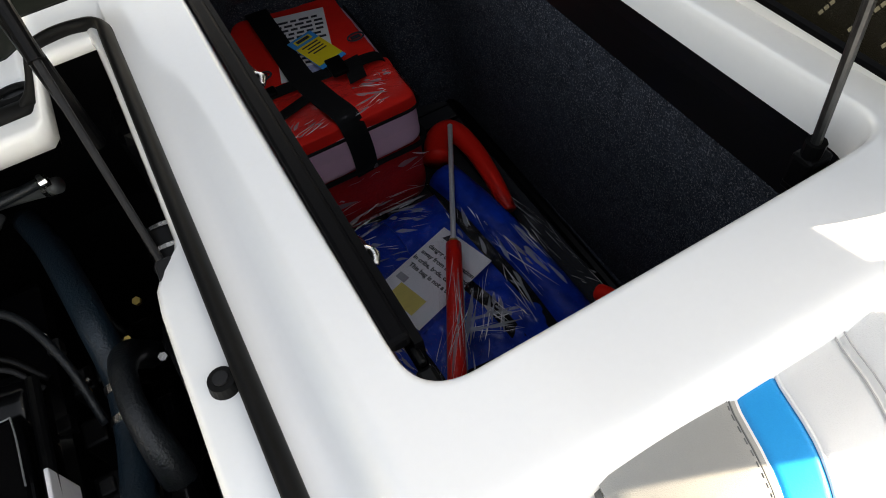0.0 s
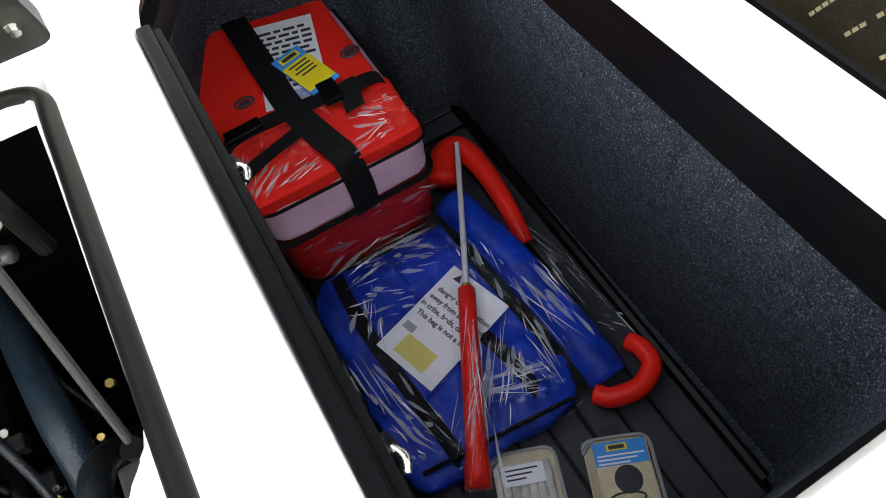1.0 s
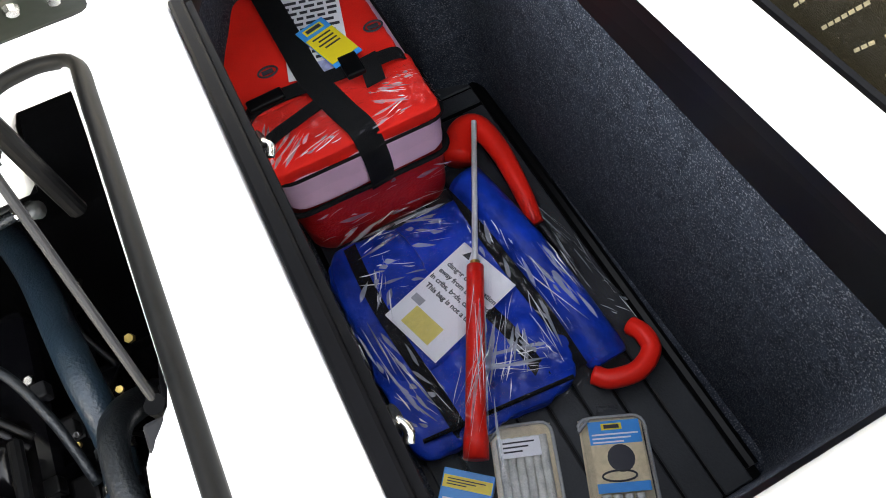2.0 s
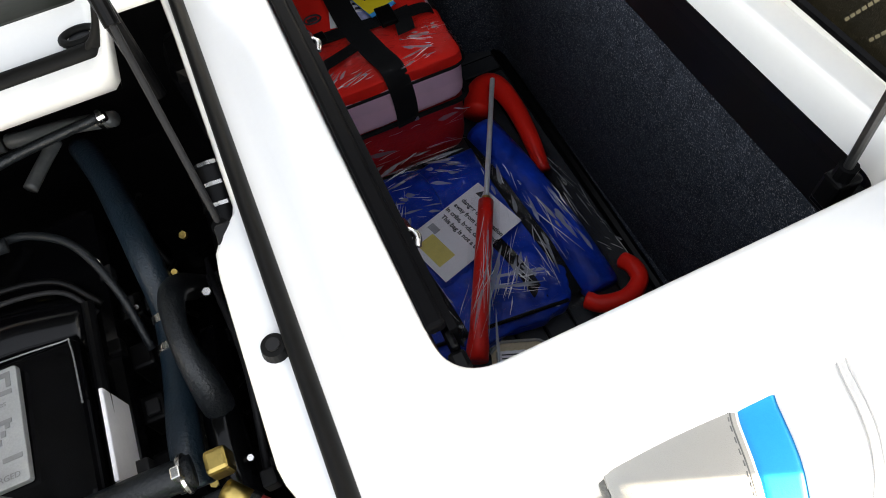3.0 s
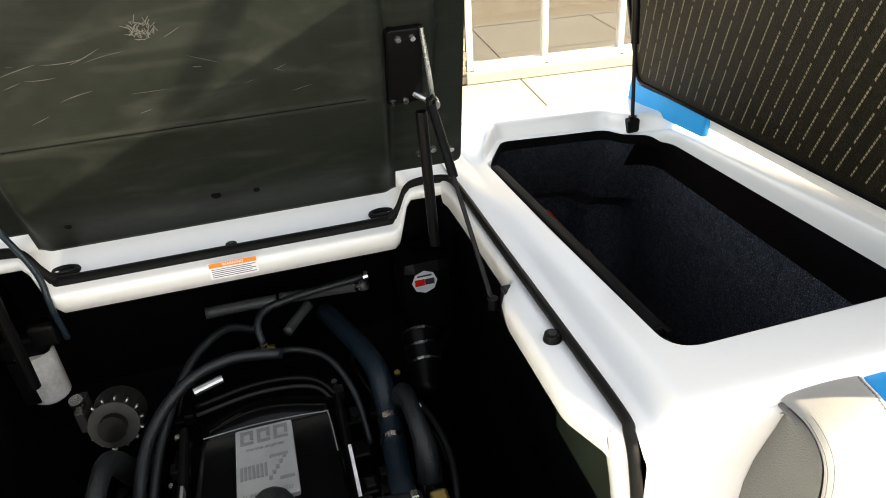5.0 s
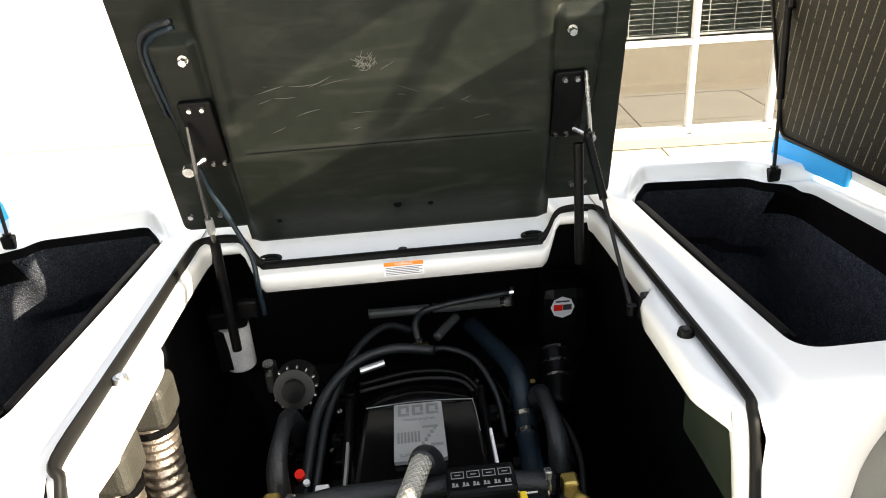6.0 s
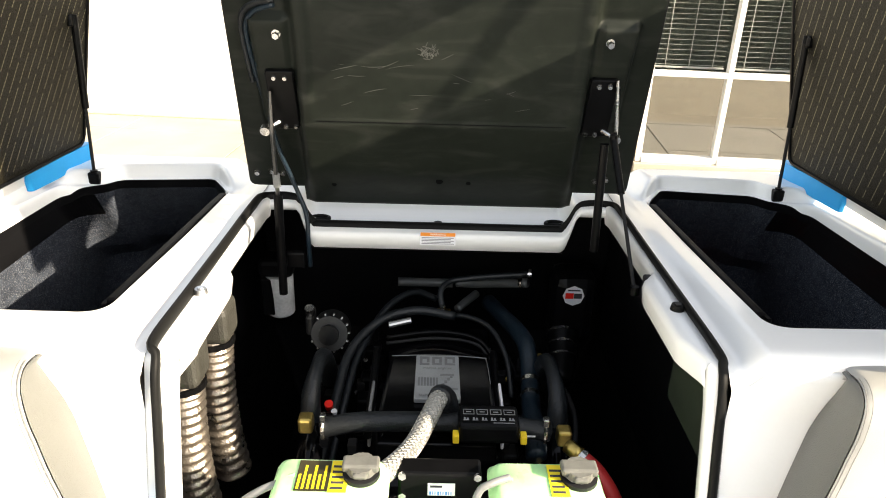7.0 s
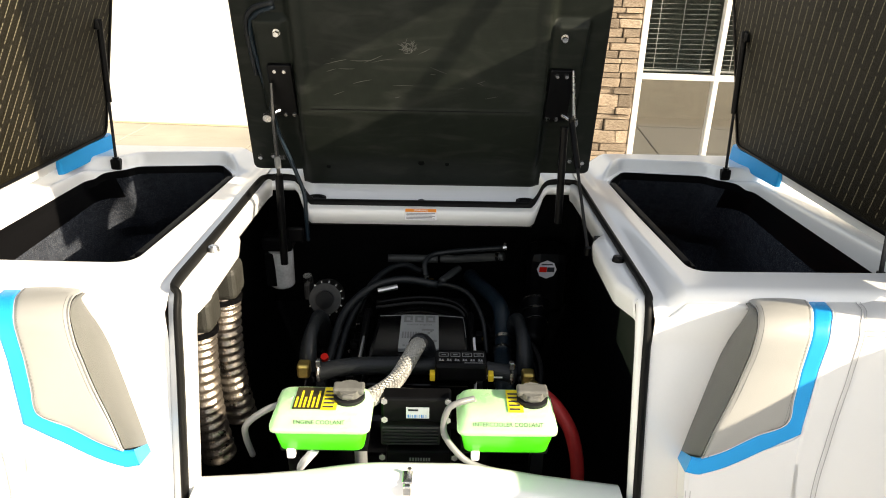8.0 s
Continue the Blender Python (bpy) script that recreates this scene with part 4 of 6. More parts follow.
lab = thing("warning_label", (0, 0.503, 1.48), "white warning label with orange header stuck on the coaming", "label")
LM = frame_of((0, 0.5040, 1.4905), (1, 0, 0), (0, 0, 1))
def lab_rect(name, x0, x1, y0, y1, w, material):
    part(name, Box(x0, x1, y0, y1, w, w + 0.0004, m=LM), material, lab)
lab_rect("sheet", -0.044, 0.044, -0.017, 0.017, 0.0, PAPER)
lab_rect("header", -0.043, 0.043, 0.007, 0.0165, 0.0004, ORANGE)
for i in range(5):
    lab_rect("text_line", -0.040, 0.040 - 0.008 * (i % 2), 0.003 - 0.0040 * i - 0.0008, 0.003 - 0.0040 * i + 0.0006, 0.0004, FADED_INK)
text_mesh("header_text", "WARNING", 0.008, LM @ Matrix.Translation((0, 0.0118, 0.001)), PAPER, lab)

# ---- engine ----
engine = thing("engine", (0, 0.2, 0.80), "black supercharged inboard engine with aluminium name plate", "engine")
part("block", Box(-0.20, 0.20, 0.02, 0.62, 0.80, 1.10, bevel=0.02), ENGBLACK, engine)
part("intake_base", Box(-0.15, 0.15, -0.02, 0.60, 1.08, 1.19, bevel=0.02), ENGBLACK, engine)
part("cylinder_head", Box(-0.30, 0.30, 0.10, 0.55, 0.95, 1.06, bevel=0.03), ENGBLACK, engine)
bm = bmesh.new()
prism(bm, [tuple(p) for p in rounded([(-0.118, 0.0), (0.128, 0.0), (0.126, 0.235), (-0.105, 0.235)], 0.015, 3)], Matrix.Translation((0, 0.068, 1.17)), 0.110, bevel=0.010)
cover = part("supercharger_cover", bm, ENGBLACK, engine, "glossy black supercharger cover")
bm = bmesh.new()
prism(bm, [(-0.112, 0.0), (0.122, 0.0), (0.115, 0.05), (-0.105, 0.05)], Matrix.Translation((0, 0.022, 1.19)), 0.070, bevel=0.006)
part("front_step", bm, ENGBLACK, engine)
# light grey line paints the highlight along the cover's ridge
part("cover_ridge", Tube([(-0.100, 0.300, 1.281), (0.0, 0.304, 1.283), (0.105, 0.298, 1.282), (0.118, 0.290, 1.279), (0.122, 0.20, 1.279)], 0.0012, n=5), GREYTUBE, cover)
PM = frame_of((0.005, 0.204, 1.2935), (1, 0, 0), (0, 1, 0.02))
bm = bmesh.new()
prism(bm, [tuple(p) for p in rounded([(-0.049, -0.080), (0.049, -0.080), (0.048, 0.080), (-0.048, 0.080)], 0.004, 2)], PM @ Matrix.Translation((0, 0, -0.010)), 0.010, bevel=0.0015)
plate = part("name_plate", bm, PLATE, cover, "brushed aluminium plate with raised lettering")
def plate_bar(x0, x1, y0, y1):
    part("raised_mark", Box(x0, x1, y0, y1, 0.0, 0.0012, m=PM), MARK, plate)


MARK = mat("grey_plate_print", (0.17, 0.175, 0.18), rough=0.5, metal=0.2, vary=0.2)
# plain raised shapes where the maker's marks stand
for a, b in ((-0.040, -0.018), (-0.012, 0.010), (0.016, 0.040)):
    plate_bar(a, b, 0.066, 0.073)
    plate_bar(a, b, 0.042, 0.048)
    plate_bar(a, a + 0.006, 0.048, 0.066)
    plate_bar(b - 0.006, b, 0.052, 0.066)
for i in range(7):
    plate_bar(-0.042 + i * 0.0065, -0.037 + i * 0.0065 - 0.001, -0.034, -0.006)
plate_bar(0.006, 0.036, 0.002, 0.008)
for i in range(5):
    plate_bar(0.027 - i * 0.006, 0.033 - i * 0.006, -0.004 - i * 0.010, 0.004 - i * 0.010)
plate_bar(0.020, 0.044, -0.048, -0.042)
text_mesh("raised_lettering", "marine engines", 0.0105, PM @ Matrix.Translation((0, 0.030, 0.0008)), MARK, plate)
text_mesh("raised_lettering", "SUPERCHARGED", 0.0105, PM @ Matrix.Translation((0, -0.068, 0.0008)), MARK, plate)

# plenum, manifolds and rails
part("intake_plenum", Tube([(-0.10, 0.36, 1.19), (0.0, 0.37, 1.21), (0.12, 0.36, 1.19)], 0.055, n=16), ENGBLACK, engine, smooth=True)
for s in (1, -1):
    man = part("exhaust_manifold", Tube([(s * 0.255, 0.02, 1.15), (s * 0.262, 0.12, 1.19), (s * 0.268, 0.25, 1.16), (s * 0.262, 0.45, 1.08)], lambda t: 0.029 - 0.006 * t, n=12), ENGBLACK, engine, smooth=True)
    part("manifold_elbow", Tube([(s * 0.262, 0.14, 1.16), (s * 0.268, 0.17, 1.25), (s * 0.262, 0.23, 1.29), (s * 0.260, 0.32, 1.26), (s * 0.262, 0.42, 1.10)], lambda t: 0.019 + 0.003 * math.sin(t * 9), n=12), HOSE, engine, smooth=True)
    for i in range(4):
        part("ignition_coil", Box(s * 0.165 - 0.018, s * 0.165 + 0.018, 0.10 + i * 0.09, 0.145 + i * 0.09, 1.10, 1.165, bevel=0.006), PLASTIC, engine)
    part("valve_cover", Box(s * 0.175 - 0.055, s * 0.175 + 0.055, 0.06, 0.50, 1.04, 1.11, bevel=0.018), ENGBLACK, engine)
    part("fuel_rail", Tube([(s * 0.135, 0.06, 1.245), (s * 0.140, 0.36, 1.255)], 0.009, n=10, k=1), PLASTIC, engine)
    # thin pale spec strip along the cover
    part("spec_strip", Box(s * 0.139 + 0.004 - 0.003, s * 0.139 + 0.004 + 0.003, 0.085, 0.215, 1.196, 1.272, bevel=0.002), PAPER if s > 0 else GREYTUBE, engine, "pale printed strip beside the cover" if s > 0 else "")

# brass ended cooling rail across the front
part("cooling_hose", Tube([(-0.225, 0.06, 1.265), (-0.15, 0.055, 1.284), (-0.05, 0.05, 1.292), (0.06, 0.052, 1.290), (0.16, 0.058, 1.278), (0.232, 0.06, 1.266)], 0.0205, n=14), HOSE, engine, "thick black rubber hose with small print", smooth=True)
for s, y in ((-1, 0.083), (1, 0.059)):
    x = s * 0.262
    part("end_cap", Box(x - 0.015, x + 0.015, y - 0.017, y + 0.015, 1.240, 1.276, bevel=0.006), BRASS, engine, "yellow brass end fitting")
    bm = bmesh.new()
    q = [Vector((s * 0.222 + 0.002 * i, 0.06 + 0.0225 * math.cos(a), 1.266 + 0.0225 * math.sin(a))) for i in (0,) for a in (2 * math.pi * k / 20 for k in range(21))]
    tube(bm, q, 0.004, 6)
    box(bm, s * 0.222 - 0.006, s * 0.222 + 0.006, 0.045, 0.06, 1.286, 1.304, bevel=0.002)
    part("hose_clamp", bm, STEEL, engine)
    part("lower_cap", Box(x - 0.014, x + 0.014, y - 0.05, y - 0.022, 1.12, 1.155, bevel=0.006), BRASS, engine)
for i, x in enumerate((-0.03, -0.005, 0.02, 0.03)):
    part("line_print", Box(0.09 + 0.03 * i, 0.11 + 0.03 * i, 0.034, 0.0345, 1.284 - 0.004 * i, 1.288 - 0.004 * i), PAPER, engine)

# fuse and relay box
DIMPRINT = mat("pale_grey_print", (0.22, 0.225, 0.23), rough=0.5)
fuse = part("fuse_box", Box(0.045, 0.160, -0.022, 0.045, 1.298, 1.342, bevel=0.008), PLASTIC, engine, "black fuse box with printed lid")
def lid_mark(x0, x1, y0, y1):
    part("lid_mark", Box(x0, x1, y0, y1, 1.3422, 1.3428), DIMPRINT, fuse)


for i in range(4):
    x0, x1 = 0.0535 + i * 0.026, 0.0750 + i * 0.026
    for y in (0.012, 0.026):
        lid_mark(x0, x1, y, y + 0.0012)
    for x in (x0, x1 - 0.0012):
        lid_mark(x, x + 0.0012, 0.0133, 0.0259)
    lid_mark(x0 + 0.006, x1 - 0.006, 0.0185, 0.0205)
for i in range(6):
    x = 0.0535 + i * 0.0172
    lid_mark(x, x + 0.011, -0.006, -0.0045)
    lid_mark(x + 0.001, x + 0.0045, -0.0035, 0.0025)
    lid_mark(x + 0.0065, x + 0.010, -0.0035, 0.0010)
lid_mark(0.110, 0.150, -0.0135, -0.0120)
for x in (0.040, 0.168):
    part("yellow_clip", Box(x - 0.006, x + 0.006, -0.026, -0.006, 1.302, 1.320, bevel=0.002), YELLOW, fuse)

# control modules in front of the engine
mod = part("control_module", Box(-0.061, 0.079, -0.165, -0.125, 1.299, 1.356, bevel=0.005), PLASTIC, engine, "black control module with a white label")
part("label", Box(-0.011, 0.035, -0.1665, -0.165, 1.310, 1.336), PAPER, mod)
for i in range(9):
    part("label_bar", Box(-0.008 + 0.0045 * i, -0.008 + 0.0045 * i + (0.0012 if i % 3 else 0.0026), -0.1672, -0.1666, 1.312, 1.319), CARDB, mod)
part("label_bar", Box(-0.007, 0.013, -0.1672, -0.1666, 1.328, 1.332), INK, mod)
unit = part("control_unit", Box(-0.063, 0.059, -0.165, -0.09, 1.240, 1.288, bevel=0.005), CAST, engine, "grey cast control unit with fins")
for i in range(5):
    part("fin", Box(-0.058, 0.054, -0.169, -0.165, 1.246 + i * 0.008, 1.250 + i * 0.008, bevel=0.001), CAST, unit)
low = part("lower_module", Box(-0.052, 0.081, -0.172, -0.09, 1.190, 1.231, bevel=0.005), PLASTIC, engine, "black plastic module with pale stamped print")
for i in range(8):
    part("stamped_mark", Box(-0.004 + 0.0055 * i, -0.0005 + 0.0055 * i, -0.1728, -0.172, 1.208, 1.216), GREYTUBE, low)
for x, z in ((-0.054, 1.350), (0.072, 1.350), (-0.054, 1.306), (-0.060, 1.212), (0.088, 1.212), (0.072, 1.306)):
    part("bolt", Disc((x, -0.163, z), (0, -1, 0.2), 0.007, 0.006, 6), STEEL, engine)

# alternator with slotted housing
alt = part("alternator", Disc((-0.262, 0.46, 1.256), (0.05, -1, 0.35), 0.048, 0.075, 24, r2=0.044), CAST, engine, "cast aluminium alternator")
ax = Vector((0.05, -1, 0.35)).normalized()
q = ax.to_track_quat("Z", "Y").to_matrix()
for i in range(14):
    a = 2 * math.pi * i / 14
    p = Vector((-0.262, 0.46, 1.256)) + ax * 0.066 + q @ Vector((0.041 * math.cos(a), 0.041 * math.sin(a), 0))
    t = q @ Vector((math.cos(a), math.sin(a), 0))
    part("vent_fin", Box(-0.002, 0.002, -0.011, 0.009, 0.0, 0.012, bevel=0.001, seg=1, m=frame_of(p, ax.cross(t), t)), ALU, alt)
part("pulley", Disc(Vector((-0.262, 0.46, 1.256)) + ax * 0.075, ax, 0.024, 0.02, 20), PLASTIC, alt)
part("alternator_bracket", Box(-0.315, -0.298, 0.39, 0.45, 1.275, 1.325, bevel=0.005), CAST, engine)
part("cap", Disc((-0.306, 0.41, 1.325), (0, -0.3, 1), 0.012, 0.02, 12), STEEL, engine)
for i in range(84):
    rr = random.Random(100 + i)
    x, y = rr.choice((-1, 1)) * rr.uniform(0.14, 0.30), rr.uniform(-0.02, 0.5)
    z = rr.uniform(1.11, 1.21)
    if i % 3 == 0:
        part("bolt", Disc((x, y, z), (0.2 * rr.uniform(-1, 1), -0.3, 1), rr.uniform(0.004, 0.007), 0.008, 6), rr.choice((STEEL, STEEL, BRASS, PAPER)), engine)
    else:
        part("connector", Box(x - 0.010, x + 0.010, y - 0.014, y + 0.010, z - 0.01, z + rr.uniform(0.008, 0.02), bevel=0.003), PLASTIC_G if i % 2 else PLASTIC, engine)
part("red_plug", Disc((-0.235, 0.21, 1.20), (0, -0.5, 1), 0.010, 0.018, 10), REDP, engine)
part("white_connector", Box(-0.205, -0.178, 0.16, 0.185, 1.185, 1.20, bevel=0.003), PAPER, engine)
part("heat_shield", Tube([(-0.115, 0.41, 1.298), (-0.062, 0.425, 1.304)], 0.008, n=10, k=1), ALU, engine)

# ---- hoses in the bay ----
GREYHOSE = mat("grey_rubber_hose", (0.075, 0.078, 0.078), rough=0.4, vary=0.2, scale=30)
def hose(name, pts, r, material, label, n=12, k=7, group="engine bay hoses", clamps=()):
    p = [Vector(q) for q in pts]
    h = thing(name, p[0], label, "hose", group)
    part("tube", Tube(p, r, n=n, k=k), material, h, smooth=True)
    line = curve(p, k)
    for c in clamps:
        i = int(c * (len(line) - 2))
        d = (line[i + 1] - line[i]).normalized()
        part("clamp", tube(bmesh.new(), [line[i] - d * 0.006, line[i] + d * 0.006], (r if not callable(r) else 0.02) + 0.0022, n), STEEL, h)
    return h


hose("breather_hose", [(-0.245, 0.05, 1.12), (-0.225, 0.22, 1.20), (-0.205, 0.36, 1.25), (-0.14, 0.45, 1.285), (-0.05, 0.49, 1.295), (0.05, 0.50, 1.275)], 0.0115, HOSE, "thick black hose arching over the engine")
hose("breather_hose", [(-0.228, 0.06, 1.10), (-0.205, 0.24, 1.19), (-0.185, 0.38, 1.235), (-0.13, 0.52, 1.28), (-0.06, 0.60, 1.29), (0.0, 0.62, 1.26)], 0.009, HOSE, "black hose curving behind the engine")
hose("fuel_line", [(0.02, 0.52, 1.262), (0.08, 0.505, 1.272), (0.14, 0.46, 1.265), (0.175, 0.38, 1.23), (0.185, 0.30, 1.17)], 0.0065, HOSE, "slim black fuel line along the rail")
hose("fuel_line", [(-0.12, 0.41, 1.262), (0.0, 0.425, 1.272), (0.10, 0.415, 1.262), (0.15, 0.37, 1.23)], 0.005, PLASTIC, "slim black pipe over the plenum")
hose("fuel_line", [(-0.12, 0.395, 1.255), (0.0, 0.41, 1.263), (0.10, 0.40, 1.255), (0.14, 0.36, 1.225)], 0.004, PLASTIC_G, "slim black pipe over the plenum")
f = thing("pipe_fitting", (0.018, 0.515, 1.24), "brass tee fitting on the fuel line", "fitting")
part("tee", Box(-0.002, 0.040, 0.506, 0.524, 1.268, 1.286, bevel=0.004), BRASS, f)
part("stem", Disc((0.018, 0.516, 1.278), (0, 0, 1), 0.008, 0.02, 10), STEEL, f)
part("riser", Tube([(0.018, 0.516, 1.285), (0.012, 0.55, 1.319), (0.033, 0.58, 1.333), (0.078, 0.592, 1.338), (0.131, 0.60, 1.341), (0.249, 0.605, 1.350)], 0.008, n=10), HOSE, f, smooth=True)
hose("coolant_hose", [(0.155, 0.72, 1.20), (0.185, 0.62, 1.212), (0.212, 0.50, 1.238), (0.228, 0.41, 1.245), (0.230, 0.33, 1.205), (0.222, 0.24, 1.195), (0.214, 0.12, 1.215), (0.212, 0.06, 1.20)], 0.0225, HOSE_B, "thick blue black coolant hose bending down", n=14, clamps=(0.62, 0.7))
hose("exhaust_hose", [(0.060, 0.735, 1.252), (0.110, 0.722, 1.257), (0.156, 0.700, 1.271), (0.205, 0.672, 1.287), (0.252, 0.640, 1.305)], 0.013, GREYHOSE, "smooth grey black pipe across the rear of the bay", clamps=(0.97,))
hose("exhaust_hose", [(-0.110, 0.735, 1.251), (-0.03, 0.737, 1.250), (0.050, 0.735, 1.250)], 0.013, GREYHOSE, "smooth grey black pipe along the rear bay wall")
part("clamp", Tube([(0.243, 0.6046, 1.3495), (0.254, 0.6054, 1.3505)], 0.0105, n=12, k=1), STEEL, f)
part("clamp_screw", Disc((0.249, 0.596, 1.362), (0, 0, 1), 0.004, 0.006, 8), STEEL, f)
hose("exhaust_hose", [(0.062, 0.66, 1.207), (0.09, 0.70, 1.211), (0.120, 0.74, 1.215)], 0.012, GREYHOSE, "short black hose at the rear bay wall")
BRAID_LINE = [(0.012, 0.075, 1.332), (0.006, 0.048, 1.349), (-0.012, 0.005, 1.338), (-0.035, -0.05, 1.326), (-0.058, -0.11, 1.338), (-0.088, -0.168, 1.354)]
braided = hose("braided_hose", BRAID_LINE, 0.0172, BRAID, "braided steel hose running to the coolant tank", n=16)
line = curve(BRAID_LINE, 16)
bm = bmesh.new()
for way in (1, -1):
    for strand in range(9):
        q = []
        for i, p in enumerate(line):
            d = (line[min(i + 1, len(line) - 1)] - line[max(i - 1, 0)]).normalized()
            side = d.cross(Vector((1, 0, 0))).normalized()
            a = 2 * math.pi * strand / 9 + way * i * 0.24
            q.append(p + (side * math.cos(a) + d.cross(side) * math.sin(a)) * 0.0172)
        tube(bm, q, 0.0014, 4)
wires = part("braid", bm, mat("bright_braid_wire", (0.36, 0.355, 0.33), rough=0.35, metal=0.7, vary=0.15, scale=90), braided, "woven steel wire", smooth=True)
wires["kind"] = "stuff"
hose("elbow", [(0.03, 0.085, 1.285), (0.022, 0.085, 1.320), (0.012, 0.070, 1.341), (0.007, 0.048, 1.349)], 0.023, HOSE, "black rubber elbow on the braided hose", n=14)
hose("raw_water_hose", [(0.262, 0.02, 1.265), (0.285, -0.005, 1.262)], 0.015, BRASS, "copper elbow ahead of the red hose", k=3)
hose("red_hose", [(0.283, -0.005, 1.262), (0.315, -0.035, 1.245), (0.350, -0.06, 1.19), (0.368, -0.08, 1.10), (0.368, -0.09, 0.98)], 0.0155, REDHOSE, "dull red rubber hose", clamps=(0.04,))
hose("tank_tube", [(-0.236, -0.20, 1.370), (-0.275, -0.215, 1.362), (-0.315, -0.21, 1.325), (-0.33, -0.18, 1.27), (-0.33, -0.15, 1.20)], 0.0064, GREYTUBE, "grey vinyl overflow tube", n=10)
hose("tank_tube", [(0.120, -0.20, 1.383), (0.090, -0.215, 1.384), (0.070, -0.222, 1.372), (0.064, -0.235, 1.330), (0.095, -0.245, 1.285), (0.130, -0.25, 1.264), (0.167, -0.25, 1.252), (0.20, -0.24, 1.235)], 0.0064, GREYTUBE, "grey vinyl overflow tube", n=10)
hose("tank_tube", [(-0.185, -0.22, 1.275), (-0.205, -0.215, 1.245), (-0.225, -0.20, 1.21)], 0.009, PAPER, "short white drain tube", n=10, k=3)
hose("tank_tube", [(-0.10, -0.20, 1.29), (-0.10, -0.195, 1.25), (-0.10, -0.19, 1.18)], 0.013, GREYTUBE, "grey tank outlet tube", n=10, k=3)
for i in range(14):
    rr = random.Random(300 + i)
    s = -1 if i % 2 else 1
    x0, y0 = s * rr.uniform(0.20, 0.33), rr.uniform(0.0, 0.5)
    pts = [(x0, y0, 1.10), (x0 + s * rr.uniform(-0.06, 0.02), y0 + rr.uniform(0.02, 0.1), 1.10 + rr.uniform(0.02, 0.1)), (x0 + s * rr.uniform(-0.08, 0.04), y0 + rr.uniform(0.1, 0.2), 1.09)]
    hose("wiring_loom", pts, rr.uniform(0.003, 0.006), PLASTIC, "thin black wiring loom on the engine", n=6, k=6, group="wiring looms")
hose("dipstick_cable", [(0.29, 0.05, 1.15), (0.315, 0.20, 1.20), (0.30, 0.36, 1.18), (0.28, 0.48, 1.08)], 0.006, PLASTIC_G, "black cable loop beside the engine", n=8)

# ---- coolant tanks ----
def coolant_tank(cx, words, cap_x, big_label):
    t = thing("coolant_tank", (cx, -0.2, 1.285), "translucent green coolant tank with grey cap" , "coolant tank", "coolant tanks")
    def ring(z, hx, y0, y1, r=0.018):
        return [(p.x, p.y, z) for p in rounded([(cx - hx, y0), (cx + hx, y0), (cx + hx, y1), (cx - hx, y1)], r, 4)]
    low = loft(bmesh.new(), [ring(1.291, 0.074, -0.240, -0.155), ring(1.295, 0.080, -0.246, -0.150), ring(1.340, 0.088, -0.256, -0.148)], closed=True)
    low.verts.ensure_lookup_table()
    low.faces.new(low.verts[:24 - 4][::-1])
    part("coolant", low, COOL, t, "bright green coolant showing through", smooth=True)
    rows = [ring(1.340, 0.088, -0.256, -0.148), ring(1.345, 0.089, -0.257, -0.146), ring(1.346, 0.094, -0.263, -0.141), ring(1.354, 0.094, -0.263, -0.141), ring(1.357, 0.091, -0.258, -0.145), ring(1.373, 0.086, -0.250, -0.156), ring(1.380, 0.079, -0.242, -0.164)]
    up = loft(bmesh.new(), rows, closed=True)
    up.verts.ensure_lookup_table()
    up.faces.new(up.verts[-20:])
    part("tank_shell", up, TANKW, t, "milky pale green plastic", smooth=True)
    neck = part("neck", Disc((cap_x, -0.196, 1.379), (0, 0, 1), 0.030, 0.008, 24), PLASTIC_G, t)
    bm = Disc((cap_x, -0.192, 1.388), (0, 0, 1), 0.026, 0.013, 10, r2=0.024)
    box(bm, cap_x - 0.030, cap_x + 0.029, -0.206, -0.178, 1.391, 1.405, bevel=0.004)
    box(bm, cap_x - 0.012, cap_x + 0.012, -0.220, -0.164, 1.389, 1.399, bevel=0.004)
    part("cap", bm, mat("grey_cap_plastic", (0.11, 0.11, 0.10), rough=0.55, vary=0.15, scale=60), t, "grey winged filler cap")
    if big_label:
        part("warning_sticker", Box(cap_x - 0.102, cap_x - 0.050, -0.236, -0.168, 1.3814, 1.3822), mat("black_sticker", (0.03, 0.025, 0.01), rough=0.4), t)
        for i in range(6):
            part("sticker_print", Box(cap_x - 0.099 + 0.008 * i, cap_x - 0.095 + 0.008 * i, -0.232, -0.200 + 0.02 * (i % 2), 1.3823, 1.3826), CARDY, t)
    part("yellow_sticker", Box(cap_x - 0.049, cap_x - 0.020, -0.238, -0.168, 1.3814, 1.3822), CARDY, t, "yellow caution sticker")
    for i in range(5):
        part("sticker_print", Box(cap_x - 0.046, cap_x - 0.026, -0.232 + 0.012 * i, -0.227 + 0.012 * i, 1.3823, 1.3826), INK, t)
        text_mesh("lettering", words, 0.011, frame_of((cx, -0.2555, 1.3660), (1, 0, 0), (0, 0.43, 0.9)), FADED_INK, t)
    part("spout", Tube([(cx - 0.078, -0.20, 1.370), (cx - 0.055, -0.20, 1.376)], 0.007, n=10, k=1), TANKW, t)
    part("foot", Box(cx - 0.066, cx - 0.050, -0.250, -0.235, 1.276, 1.298, bevel=0.003), PAPER, t)
    return t


